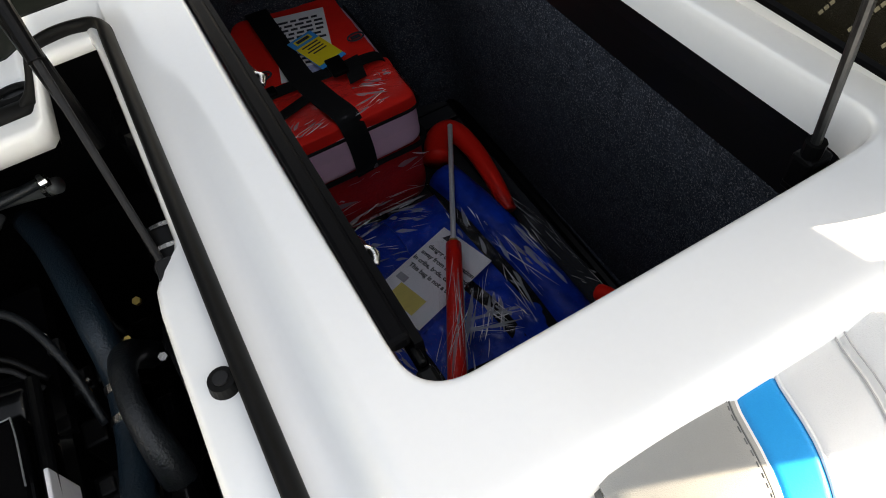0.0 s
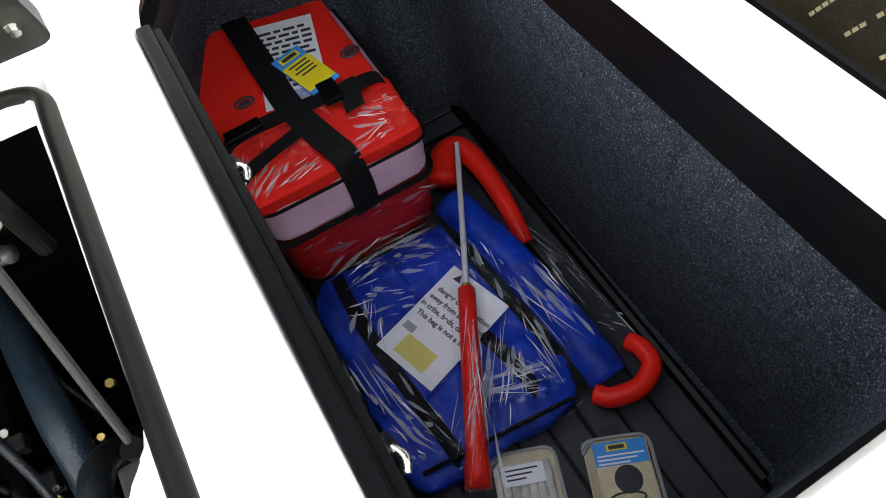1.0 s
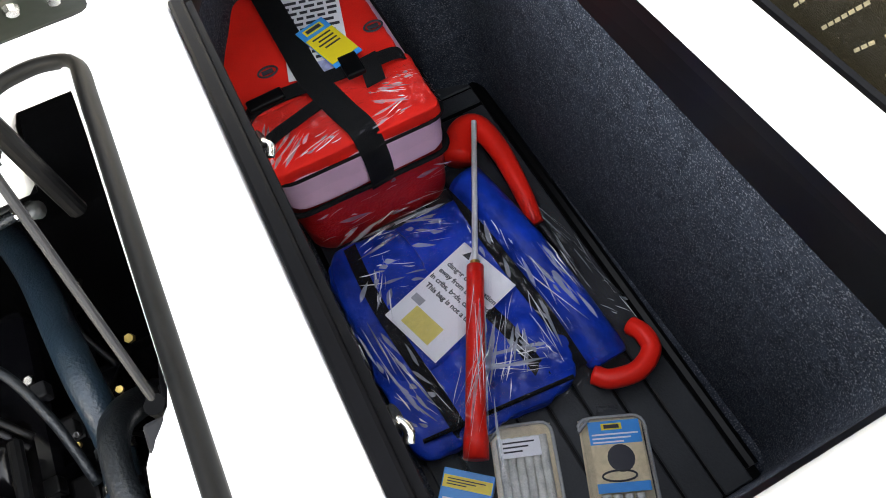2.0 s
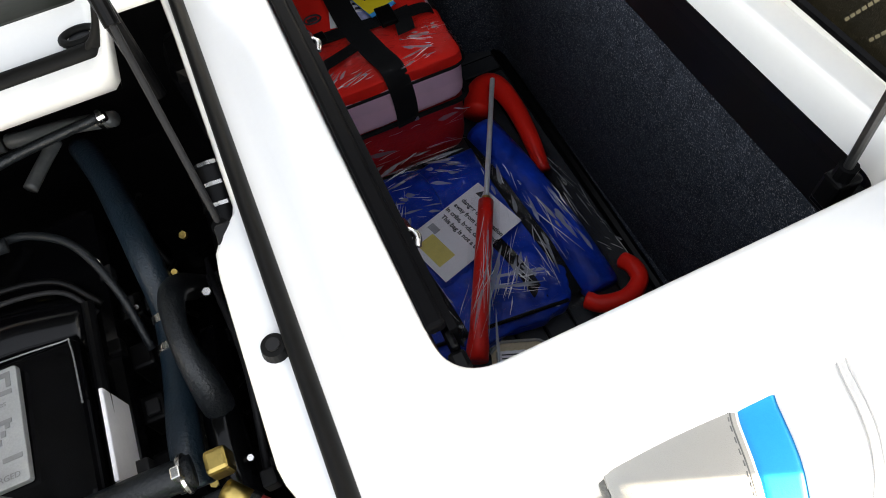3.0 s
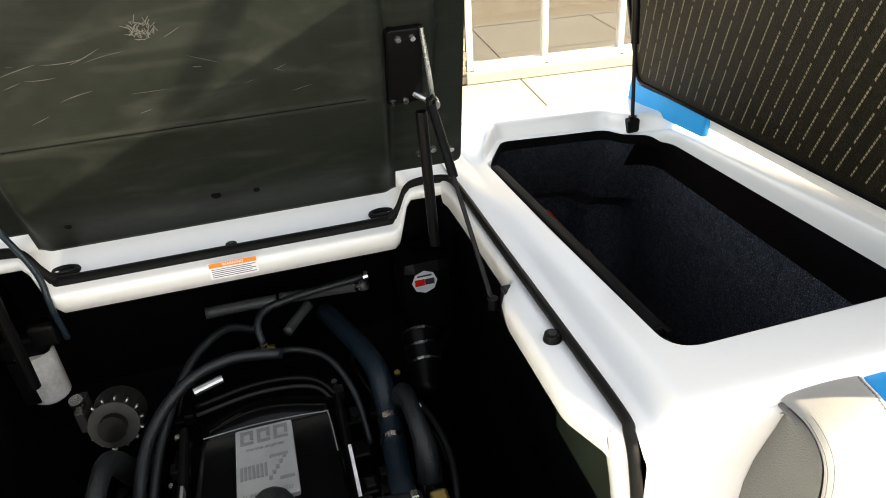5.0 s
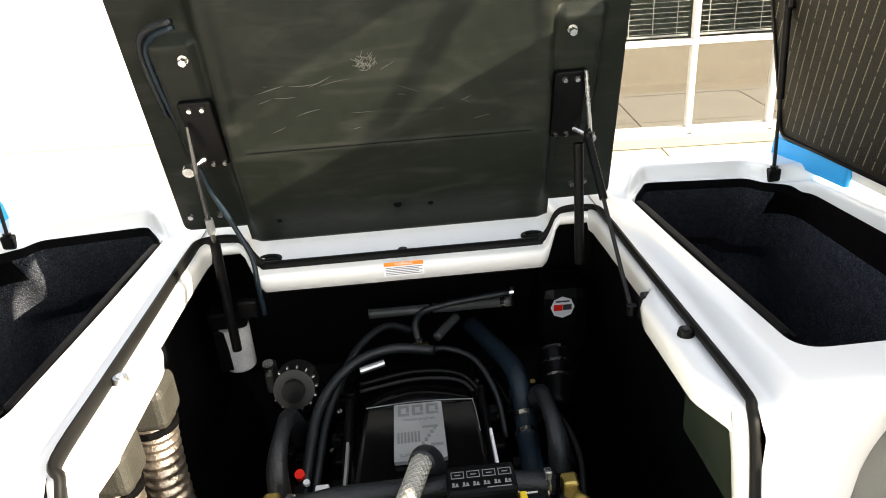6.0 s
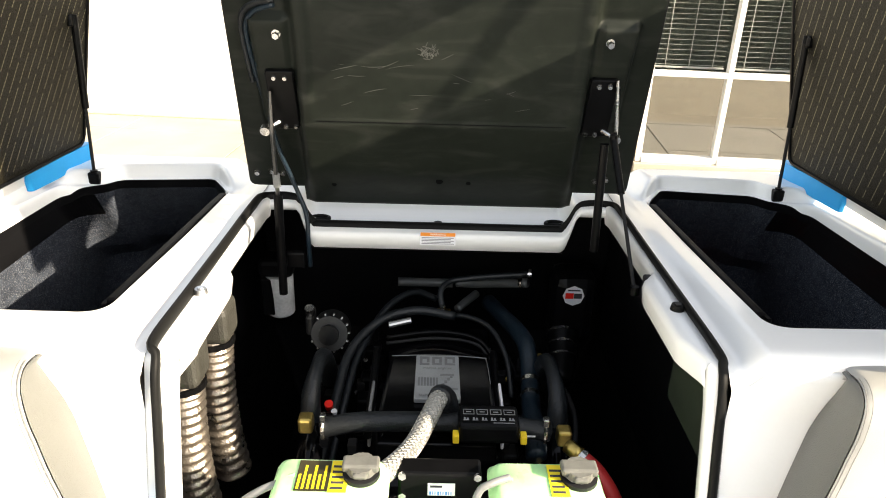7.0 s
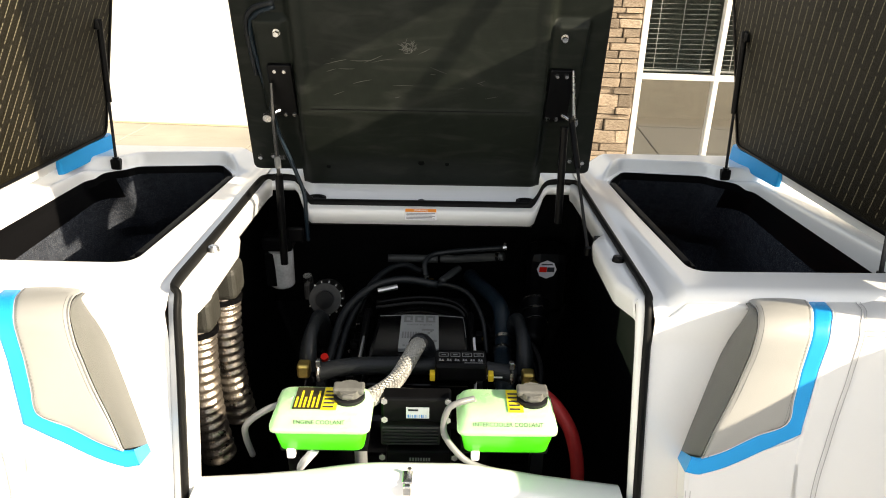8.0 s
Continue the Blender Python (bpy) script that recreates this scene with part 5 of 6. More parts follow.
coolant_tank(-0.168, "ENGINE COOLANT", -0.118, True)
coolant_tank(0.182, "INTERCOOLER COOLANT", 0.232, False)
tray = thing("tank_bracket", (0.0, -0.2, 1.26), "black bracket under the coolant tanks", "bracket")
for x in (-0.168, 0.182):
    part("rail", Box(x - 0.085, x + 0.085, -0.225, -0.155, 1.273, 1.290, bevel=0.004), PLASTIC, tray)
for x in (-0.23, 0.25):
    part("leg", Box(x - 0.012, x + 0.012, -0.21, -0.18, 0.74, 1.271), PLASTIC, tray)
latch = thing("sill_latch", (-0.004, -0.30, 1.25), "small chrome latch pin on the white sill", "latch")
part("pin", Tube([(0.001, -0.292, 1.277), (0.001, -0.290, 1.292)], 0.0040, n=10, k=1), STEEL, latch)
part("plate", Box(-0.012, 0.007, -0.316, -0.284, 1.2765, 1.282, bevel=0.002), STEEL, latch)
part("keeper", Box(-0.010, 0.005, -0.326, -0.312, 1.258, 1.280, bevel=0.003), STEEL, latch)

# ---- ventilation ducts, filter and intake ----
def duct(pts, r, label):
    d = thing("vent_duct", pts[-1], label, "duct", "vent ducts")
    line = curve(pts, 26)
    n = len(line)
    pitch = 6.0
    part("bellows", tube(bmesh.new(), line, lambda t: r * (1 + 0.09 * math.sin(2 * math.pi * t * (n - 1) / pitch)), 18), DUCT, d, "silver corrugated duct foil", smooth=True)
    return d


SLEEVE = mat("grey_olive_sleeve", (0.030, 0.029, 0.024), rough=0.55, vary=0.2, scale=20, fine=300, bump=0.3)
for x, y, top in ((-0.464, 0.0, 1.43), (-0.452, 0.150, 1.43)):
    d = duct([(x, y, top), (x - 0.004, y - 0.003, top - 0.07), (x - 0.006, y - 0.006, top - 0.16), (x - 0.004, y - 0.004, top - 0.25), (x + 0.006, y + 0.004, top - 0.36)], 0.037, "silver corrugated ventilation duct under a grey sleeve")
    bm = Box(x - 0.042, x + 0.042, y - 0.042, y + 0.042, top - 0.012, 1.50, bevel=0.016, seg=3)
    part("sleeve", bm, SLEEVE, d, "grey boxy sleeve", smooth=False)
    part("clamp_ring", Tube([(x, y, top - 0.026), (x, y, top - 0.014)], 0.0415, n=18, k=1), PLASTIC, d)

fil = thing("oil_filter", (-0.432, 0.61, 1.225), "white spin-on filter with a black stripe hung on the bay wall", "filter")
part("canister", Disc((-0.424, 0.61, 1.218), (0.02, -0.05, 1), 0.037, 0.118, 24), mat("white_filter_paint", (0.50, 0.51, 0.52), rough=0.4, vary=0.2, scale=20), fil)
part("canister_rim", Disc((-0.424, 0.61, 1.212), (0.02, -0.05, 1), 0.031, 0.008, 24, r2=0.037), STEEL_D, fil)
part("head", Box(-0.470, -0.380, 0.57, 0.65, 1.336, 1.385, bevel=0.012), PLASTIC, fil)
part("label_band", Box(-0.463, -0.433, 0.571, 0.600, 1.224, 1.332, bevel=0.003), PLASTIC, fil)
bk = thing("wall_bracket", (-0.39, 0.47, 1.40), "black plastic clip on the bay wall", "bracket")
part("clip", Box(-0.375, -0.33, 0.50, 0.52, 1.40, 1.445, bevel=0.006), PLASTIC, bk)
ib = thing("air_filter", (0.40, 0.70, 1.0), "black intake housing with a round red and white sticker", "air filter")
part("housing", Box(0.345, 0.475, 0.72, 0.85, 1.05, 1.285, bevel=0.035), BAYBLACK, ib)
bm = bmesh.new()
disc(bm, (0.402, 0.7195, 1.226), (0, -1, 0), 0.032, 0.0012, 8)
stk = part("sticker", bm, PAPER, ib, "octagonal white sticker with a red band")
part("red_band", Box(0.378, 0.402, 0.7172, 0.7182, 1.217, 1.235), REDP, stk)
part("black_band", Box(0.403, 0.426, 0.7172, 0.7182, 1.218, 1.234), INK, stk)
part("sticker_line", Box(0.384, 0.420, 0.7172, 0.7182, 1.242, 1.246), INK, stk)
cone = part("intake_cone", Tube([(0.355, 0.60, 1.17), (0.35, 0.55, 1.14), (0.335, 0.47, 1.10)], lambda t: 0.045 - 0.012 * t, n=18), PLASTIC, ib, smooth=True)
for i in range(3):
    part("chrome_band", tube(bmesh.new(), [Vector((0.3545 - 0.003 * i, 0.598 - 0.03 * i, 1.168 - 0.018 * i)), Vector((0.354 - 0.003 * i, 0.592 - 0.03 * i, 1.165 - 0.018 * i))], 0.0462 - 0.0025 * i, 18), STEEL, cone)
gp = thing("bay_side_panel", (0.43, -0.08, 1.40), "dark green translucent panel on the bay side", "panel")
part("sheet", Box(0.455, 0.462, -0.16, 0.06, 1.36, 1.53, bevel=0.002), mat("dark_green_panel", (0.02, 0.028, 0.018), rough=0.5, vary=0.2), gp)
part("strut_clip", Box(0.399, 0.416, 0.125, 0.15, 1.53, 1.582, bevel=0.004), PLASTIC_G, gp)

# ---- right locker: tray and gear ----
FZ = 0.917
tray = thing("storage_tray", (0.77, 0.45, FZ), "ribbed dark grey plastic tray on the locker floor", "tray")
part("base", Box(0.560, 1.018, -0.082, 0.97, FZ, FZ + 0.006), PLASTIC, tray)
part("rim", Tube([(1.012, -0.06, FZ + 0.012), (1.014, 0.5, FZ + 0.012), (1.012, 0.96, FZ + 0.012)], 0.012, n=8), PLASTIC, tray)
for i in range(8):
    x = 0.570 + i * 0.0545
    part("rib", Box(x, x + 0.050, -0.078, 0.78, FZ + 0.006, FZ + 0.012, bevel=0.0025, seg=1), TRAYP, tray)
for j in range(4):
    for i in range(4):
        x, y = 0.570 + i * 0.109, 0.79 + j * 0.046
        part("panel", Box(x, x + 0.104, y, y + 0.041, FZ + 0.006, FZ + 0.012, bevel=0.0025, seg=1), TRAYP, tray)
FT = FZ + 0.012


def pillow(x0, x1, y0, y1, z0, z1, p=5.0, n=22, lump=0.004, seed=0.0, m=None):
    """A stuffed cushion shape: boxy, with rounded edges and slight lumps."""
    bm = bmesh.new()
    bmesh.ops.create_cube(bm, size=2.0)
    bmesh.ops.subdivide_edges(bm, edges=bm.edges[:], cuts=n, use_grid_fill=True)
    c = Vector(((x0 + x1) / 2, (y0 + y1) / 2, (z0 + z1) / 2))
    h = Vector(((x1 - x0) / 2, (y1 - y0) / 2, (z1 - z0) / 2))
    for v in bm.verts:
        k = (abs(v.co.x) ** p + abs(v.co.y) ** p + abs(v.co.z) ** p) ** (-1 / p)
        q = v.co * k
        w = Vector((c.x + q.x * h.x, c.y + q.y * h.y, c.z + q.z * h.z))
        d = noise.noise(w * 16 + Vector((seed, 0, 0))) + 0.45 * abs(noise.noise(w * 38 + Vector((0, seed, 0)))) * 2 - 0.4
        v.co = w + q.normalized() * lump * d if lump else w
    if m is not None:
        bmesh.ops.transform(bm, matrix=m, verts=bm.verts)
    return bm


def strap(pts, w, side, t=0.0022):
    """Flat webbing along the points; side is its broad direction."""
    line, side = curve(pts, 8), Vector(side).normalized() * w / 2
    bm = bmesh.new()
    rows = []
    for i, p in enumerate(line):
        d = (line[min(i + 1, len(line) - 1)] - line[max(i - 1, 0)]).normalized()
        nrm = side.cross(d).normalized() * t
        rows.append([p - side, p + side, p + side + nrm, p - side + nrm])
    return loft(bm, rows, closed=True)


def film(name, pts_fn, nu, nv, parent, amp, seed, material=None, label="clear crinkled plastic film"):
    """A loose sheet of film with long creases that fan out from a few gathers."""
    rf = random.Random(int(seed))
    gathers = [(rf.uniform(-0.2, 1.2), rf.uniform(-0.2, 1.2), rf.uniform(0, 9)) for _ in range(4)]
    bm = bmesh.new()
    rows = []
    for i in range(nu + 1):
        row = []
        for j in range(nv + 1):
            u, v = i / nu, j / nv
            p = pts_fn(u, v)
            d = 0.0
            for gu, gv, ph in gathers:
                ang, r = math.atan2(v - gv, u - gu), math.hypot(v - gv, u - gu)
                k = abs(noise.noise(Vector((ang * 9 + ph, r * 2.2, seed))))
                d += (1 - min(1.0, k * 3.2)) * math.exp(-r * 1.2)
            d += 0.5 * noise.noise(p * 14 + Vector((seed, 0, 0)))
            row.append(p + Vector((0, 0, amp * d)))
        rows.append(row)
    loft(bm, rows)
    ob = part(name, bm, material or FILM, parent, label)
    ob.visible_shadow = False
    return ob


def glints(parent, lines, height, n, seed, lift=0.004, wide=0.0011, spread=0.014):
    """Highlights painted along the film's folds: sheaves of straight tapered slivers along each line, over broad faint
    veils.
    """
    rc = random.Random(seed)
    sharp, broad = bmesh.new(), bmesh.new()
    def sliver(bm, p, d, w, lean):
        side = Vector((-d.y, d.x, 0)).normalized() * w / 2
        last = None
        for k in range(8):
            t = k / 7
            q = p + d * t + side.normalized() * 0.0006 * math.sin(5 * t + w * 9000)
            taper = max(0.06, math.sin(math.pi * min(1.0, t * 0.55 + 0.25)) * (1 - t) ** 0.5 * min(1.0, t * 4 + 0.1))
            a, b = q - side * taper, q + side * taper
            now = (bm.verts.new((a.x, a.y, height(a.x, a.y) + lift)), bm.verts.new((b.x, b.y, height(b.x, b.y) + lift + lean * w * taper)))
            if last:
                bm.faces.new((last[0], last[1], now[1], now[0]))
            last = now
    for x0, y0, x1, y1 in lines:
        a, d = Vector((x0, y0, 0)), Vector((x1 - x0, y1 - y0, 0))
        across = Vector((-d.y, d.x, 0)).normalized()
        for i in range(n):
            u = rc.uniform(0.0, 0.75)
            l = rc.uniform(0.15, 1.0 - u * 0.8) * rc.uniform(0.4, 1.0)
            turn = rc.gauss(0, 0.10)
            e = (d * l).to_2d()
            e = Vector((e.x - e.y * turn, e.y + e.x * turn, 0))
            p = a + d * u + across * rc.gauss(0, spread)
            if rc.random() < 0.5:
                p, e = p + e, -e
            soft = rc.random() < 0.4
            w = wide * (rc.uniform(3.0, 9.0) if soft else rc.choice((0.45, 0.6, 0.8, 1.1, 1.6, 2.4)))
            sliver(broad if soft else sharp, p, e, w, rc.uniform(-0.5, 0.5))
    for bm, material in ((sharp, GLINT), (broad, SHEEN)):
        ob = part("film_folds", bm, material, parent, "pale highlights painted along the film's folds")
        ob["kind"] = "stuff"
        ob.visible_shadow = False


# red bag of life jackets, wrapped in film
bag = thing("life_jacket_bag", (0.69, 0.78, FT), "red bag of life jackets wrapped in clear film", "bag")
part("lower_body", pillow(0.552, 0.842, 0.572, 0.97, FT, 1.125, p=7, seed=1), REDSHADE, bag, "red fabric darkened for the shade low on the bag", smooth=True)
part("mesh_band", pillow(0.544, 0.838, 0.562, 0.965, 1.105, 1.205, p=9, lump=0.002, seed=2), PINKMESH, bag, "pale pink mesh side panel", smooth=True)
part("top_panel", pillow(0.542, 0.830, 0.566, 0.700, 1.190, 1.222, p=14, seed=3), REDFAB, bag, "red nylon top", smooth=True)
part("top_panel", pillow(0.543, 0.822, 0.690, 0.972, 1.186, 1.226, p=12, seed=4), REDFAB, bag, "red nylon top", smooth=True)
def rim_loop(z, o, r):
    q = rounded([(0.544 - o, 0.562 - o), (0.838 + o, 0.562 - o), (0.838 + o, 0.96), (0.544 - o, 0.96)], 0.035, 5)
    return Tube([(p.x, p.y, z) for p in q] + [(q[0].x, q[0].y, z)], r, n=6, k=1)
part("piping", rim_loop(1.196, 0.000, 0.0030), WEB, bag)
part("piping", rim_loop(1.110, 0.001, 0.0050), WEB, bag)
part("strap", strap([(0.665, 0.972, 1.21), (0.667, 0.95, 1.238), (0.669, 0.80, 1.240), (0.670, 0.705, 1.243), (0.686, 0.63, 1.237), (0.700, 0.580, 1.233), (0.705, 0.560, 1.200), (0.708, 0.556, 1.15), (0.708, 0.560, 1.10)], 0.044, (1, 0.12, 0)), WEB, bag, "wide black webbing strap")
part("strap", strap([(0.542, 0.687, 1.205), (0.56, 0.690, 1.236), (0.60, 0.696, 1.240), (0.68, 0.692, 1.241), (0.76, 0.688, 1.240), (0.815, 0.690, 1.232), (0.832, 0.692, 1.20)], 0.027, (0.02, 1, 0)), WEB, bag, "black webbing cross strap")
part("strap", strap([(0.553, 0.620, 1.230), (0.58, 0.630, 1.236), (0.62, 0.641, 1.237), (0.660, 0.652, 1.238)], 0.022, (-0.3, 1, 0)), WEB, bag, "loose black strap end")
part("strap", strap([(0.764, 0.70, 1.243), (0.760, 0.67, 1.242), (0.756, 0.645, 1.236)], 0.034, (1, 0.1, 0)), WEB, bag, "loose black strap end")
part("buckle", Box(-0.016, 0.016, -0.024, 0.024, 0, 0.010, bevel=0.003, m=frame_of((0.735, 0.690, 1.240), (1, 0.0, 0), (0, 1, 0))), PLASTIC, bag, "black side release buckle")
part("buckle", Box(-0.03, 0.03, -0.012, 0.012, 0, 0.008, bevel=0.003, m=frame_of((0.590, 0.694, 1.241), (1, 0.05, 0), (-0.05, 1, 0))), PLASTIC, bag)
LMAT = frame_of((0.7125, 0.807, 1.2305), (0.965, -0.26, 0), (0.26, 0.965, 0))
sheet = part("paper_sheet", Box(-0.052, 0.052, -0.10, 0.10, 0, 0.0012, m=LMAT), PAPER, bag, "printed white instruction sheet")
rp = random.Random(9)
for i in range(11):
    x = -0.046
    while x < 0.034:
        w = rp.uniform(0.010, 0.026)
        part("print_line", Box(x, min(x + w, 0.046), -0.062 + 0.0135 * i, -0.0555 + 0.0135 * i, 0.0013, 0.0016, m=LMAT), INK, sheet)
        x += w + 0.005
part("picture", Box(-0.040, 0.040, -0.095, -0.070, 0.0013, 0.0016, m=LMAT), mat("pale_blue_print", (0.40, 0.42, 0.62), rough=0.6, vary=0.3, scale=90), sheet)
for x, y in ((0.614, 0.763), (0.804, 0.766)):
    bm = bmesh.new()
    q = [Vector((x + 0.016 * math.cos(a), y + 0.011 * math.sin(a), 1.231)) for a in (2 * math.pi * i / 20 for i in range(21))]
    tube(bm, q, 0.0018, 5)
    box(bm, x - 0.010, x + 0.009, y - 0.004, y + 0.004, 1.2295, 1.2315)
    part("printed_ring", bm, INK, bag)
TM = frame_of((0.722, 0.755, 1.2465), (0.26, -0.965, 0.02), (0.965, 0.26, 0))
tag = thing("product_tag", (0.722, 0.748, 1.243), "blue and yellow printed card tag lying on the red bag", "tag")
part("card", Box(-0.055, 0.055, -0.027, 0.027, -0.001, 0.001, m=TM), CARDB, tag)
part("yellow_field", Box(-0.026, 0.046, -0.0265, 0.0265, 0.0012, 0.0016, m=TM), CARDY, tag)
part("logo_bar", Box(-0.048, -0.034, -0.018, 0.018, 0.0012, 0.0018, m=TM), CARDY, tag)
part("logo_bar", Box(-0.045, -0.037, -0.014, 0.014, 0.0019, 0.0022, m=TM), INK, tag)
for i in range(4):
    part("print_line", Box(-0.020 + 0.009 * i, -0.0165 + 0.009 * i, -0.018 + 0.006 * (i % 2), 0.018, 0.0017, 0.0020, m=TM), INK, tag)
top_wrap = lambda u, v: Vector((0.535 + 0.31 * u, 0.548 + 0.135 * v, 1.227 - 0.055 * max(0, 1 - v * 6) - 0.04 * max(0, abs(u - 0.5) * 2 - 0.86) / 0.14))
film("wrap", top_wrap, 110, 70, bag, 0.006, 3.0)
glints(bag, [(0.550, 0.585, 0.590, 0.660), (0.556, 0.570, 0.640, 0.640), (0.585, 0.566, 0.690, 0.600), (0.735, 0.640, 0.800, 0.610), (0.765, 0.650, 0.825, 0.630), (0.700, 0.575, 0.790, 0.590)], lambda x, y: 1.228, 12, 31, lift=0.003, wide=0.0010, spread=0.009)
glints(bag, [(0.57, 0.553, 0.70, 0.553), (0.70, 0.553, 0.83, 0.553)], lambda x, y: 1.015 + 4 * (0.565 - y), 8, 33, lift=0.0, wide=0.0008, spread=0.010)

for t in (bag, tag):
    t.location += Vector((0.002, 0.020, 0.005))

# blue folded vest in its clear bag
vest = thing("folded_vest", (0.73, 0.38, FT), "royal blue folded vest in a clear plastic bag", "vest")
part("body", pillow(0.556, 0.865, 0.168, 0.585, FT, 0.972, p=8, n=44, lump=0.009, seed=11), BLUEFAB, vest, "royal blue nylon", smooth=True)
part("body", pillow(0.560, 0.72, 0.30, 0.585, 0.94, 0.982, p=5, lump=0.005, seed=12), BLUEFAB, vest, smooth=True)
part("rolled_side", tube(bmesh.new(), curve([(0.865, 0.60, 0.975), (0.885, 0.48, 0.975), (0.90, 0.36, 0.968), (0.908, 0.22, 0.958), (0.910, 0.18, 0.952)], 8), lambda t: 0.037 - 0.05 * max(0, t - 0.93), 16, flat=0.85), BLUEFAB, vest, smooth=True)
for pts in ([(0.615, 0.57, 0.985), (0.612, 0.47, 0.988), (0.62, 0.36, 0.985), (0.635, 0.24, 0.978), (0.64, 0.18, 0.968)], [(0.838, 0.60, 0.98), (0.838, 0.5, 0.983), (0.845, 0.40, 0.98), (0.86, 0.28, 0.972), (0.868, 0.19, 0.962)], [(0.770, 0.36, 0.980), (0.79, 0.28, 0.978), (0.80, 0.19, 0.970)]):
    part("strap", strap(pts, 0.024, (1, 0.1, 0)), WEB, vest, "black webbing strap")
part("binding", Tube([(0.58, 0.20, 0.975), (0.70, 0.19, 0.978), (0.84, 0.18, 0.97)], 0.004, n=6), WEB, vest)
PT, PR, PB = Vector((0.800, 0.480, 0.989)), Vector((0.837, 0.363, 0.988)), Vector((0.652, 0.295, 0.988))
PMX = frame_of((PT + PB) / 2, PR - PT, PT - (PB + PT - PR))
sheet = part("paper_sheet", Box(-0.061, 0.061, -0.096, 0.096, -0.0005, 0.0005, m=PMX), PAPER, vest, "white printed safety sheet")
text_mesh("sheet_text", "danger of suffocation\naway from babies and\nin cribs, beds, carriages\nThis bag is not a toy.", 0.0132, PMX @ Matrix.Translation((0.004, 0.020, 0.0008)), INK, vest, spacing=1.35, bold=0.00035)
part("yellow_print", Box(-0.034, 0.030, -0.084, -0.046, 0.0006, 0.0010, m=PMX), mat("pale_yellow_print", (0.75, 0.62, 0.16), rough=0.6), vest)
part("grey_print", Box(-0.052, -0.030, -0.044, -0.030, 0.0006, 0.0010, m=PMX), mat("grey_print", (0.35, 0.35, 0.38), rough=0.7), vest)
bm = bmesh.new()
prism(bm, [(-0.008, -0.007), (0.008, -0.007), (0.0, 0.008)], PMX @ Matrix.Translation((-0.038, 0.082, 0.0006)), 0.0004)
part("warning_triangle", bm, INK, vest)
vest_bag = lambda u, v: Vector((0.548 + 0.40 * u + 0.02 * v, 0.160 + 0.45 * v, 0.993 - 0.05 * max(0, abs(u - 0.45) * 2 - 0.8) - 0.04 * max(0, 0.08 - v) / 0.08))
film("plastic_bag", vest_bag, 170, 170, vest, 0.008, 13.0)
GLINT_LINES = [(0.59, 0.541, 0.727, 0.57), (0.634, 0.572, 0.822, 0.568), (0.699, 0.559, 0.797, 0.515), (0.779, 0.336, 0.674, 0.19), (0.83, 0.348, 0.726, 0.209), (0.859, 0.36, 0.852, 0.214), (0.799, 0.289, 0.821, 0.207), (0.857, 0.528, 0.83, 0.348), (0.888, 0.482, 0.925, 0.225), (0.902, 0.418, 0.911, 0.269), (0.567, 0.431, 0.572, 0.262), (0.586, 0.397, 0.632, 0.211), (0.576, 0.295, 0.624, 0.215), (0.684, 0.275, 0.831, 0.225), (0.60, 0.50, 0.72, 0.46), (0.66, 0.53, 0.60, 0.40)]
glints(vest, GLINT_LINES, lambda x, y: 0.994 - 0.02 * max(0.0, x - 0.87), 14, 41, lift=0.005, wide=0.0013, spread=0.020)
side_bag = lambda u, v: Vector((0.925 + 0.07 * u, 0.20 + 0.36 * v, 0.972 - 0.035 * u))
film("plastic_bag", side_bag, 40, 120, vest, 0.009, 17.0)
glints(vest, [(0.984, 0.417, 1.000, 0.221), (0.945, 0.52, 0.985, 0.36), (0.94, 0.30, 0.995, 0.24), (0.95, 0.44, 0.955, 0.28)], lambda x, y: 0.972 - 0.5 * (x - 0.925), 7, 43, lift=0.008, wide=0.0008)

# hand pump with red grip, in its own sleeve
pump = thing("boat_hook", (0.78, 0.40, 1.0), "grey rod with a red grip lying on the vest", "boat hook")
a, b, c = Vector((0.930, 0.680, 1.022)), Vector((0.787, 0.411, 1.016)), Vector((0.637, 0.131, 1.012))
part("rod", Tube([a, b], 0.0052, n=10, k=1), mat("grey_rod", (0.62, 0.63, 0.65), rough=0.4, metal=0.2), pump)
part("grip", tube(bmesh.new(), [b.lerp(c, i / 12) for i in range(13)], lambda t: 0.0145 + 0.002 * t + (0.003 if t > 0.9 else 0), 16), REDP, pump, "bright red tubular grip", smooth=True)
part("collar", Tube([b.lerp(a, 0.03), b], 0.0085, n=12, k=1), BRASS, pump)
side = (c - b).cross(Vector((0, 0, 1))).normalized()
grip_sleeve = lambda u, v: b.lerp(c, u * 1.03) + side * (v - 0.5) * 0.055 + Vector((0, 0, 0.017 - 0.02 * abs(v - 0.5)))
film("sleeve", grip_sleeve, 90, 16, pump, 0.005, 23.0)
glints(pump, [(b.x, b.y, c.x, c.y), (b.x + 0.016, b.y, c.x + 0.018, c.y), (b.x - 0.018, b.y - 0.1, c.x - 0.02, c.y + 0.02)], lambda x, y: 1.026, 7, 47, lift=0.004, wide=0.0008, spread=0.006)

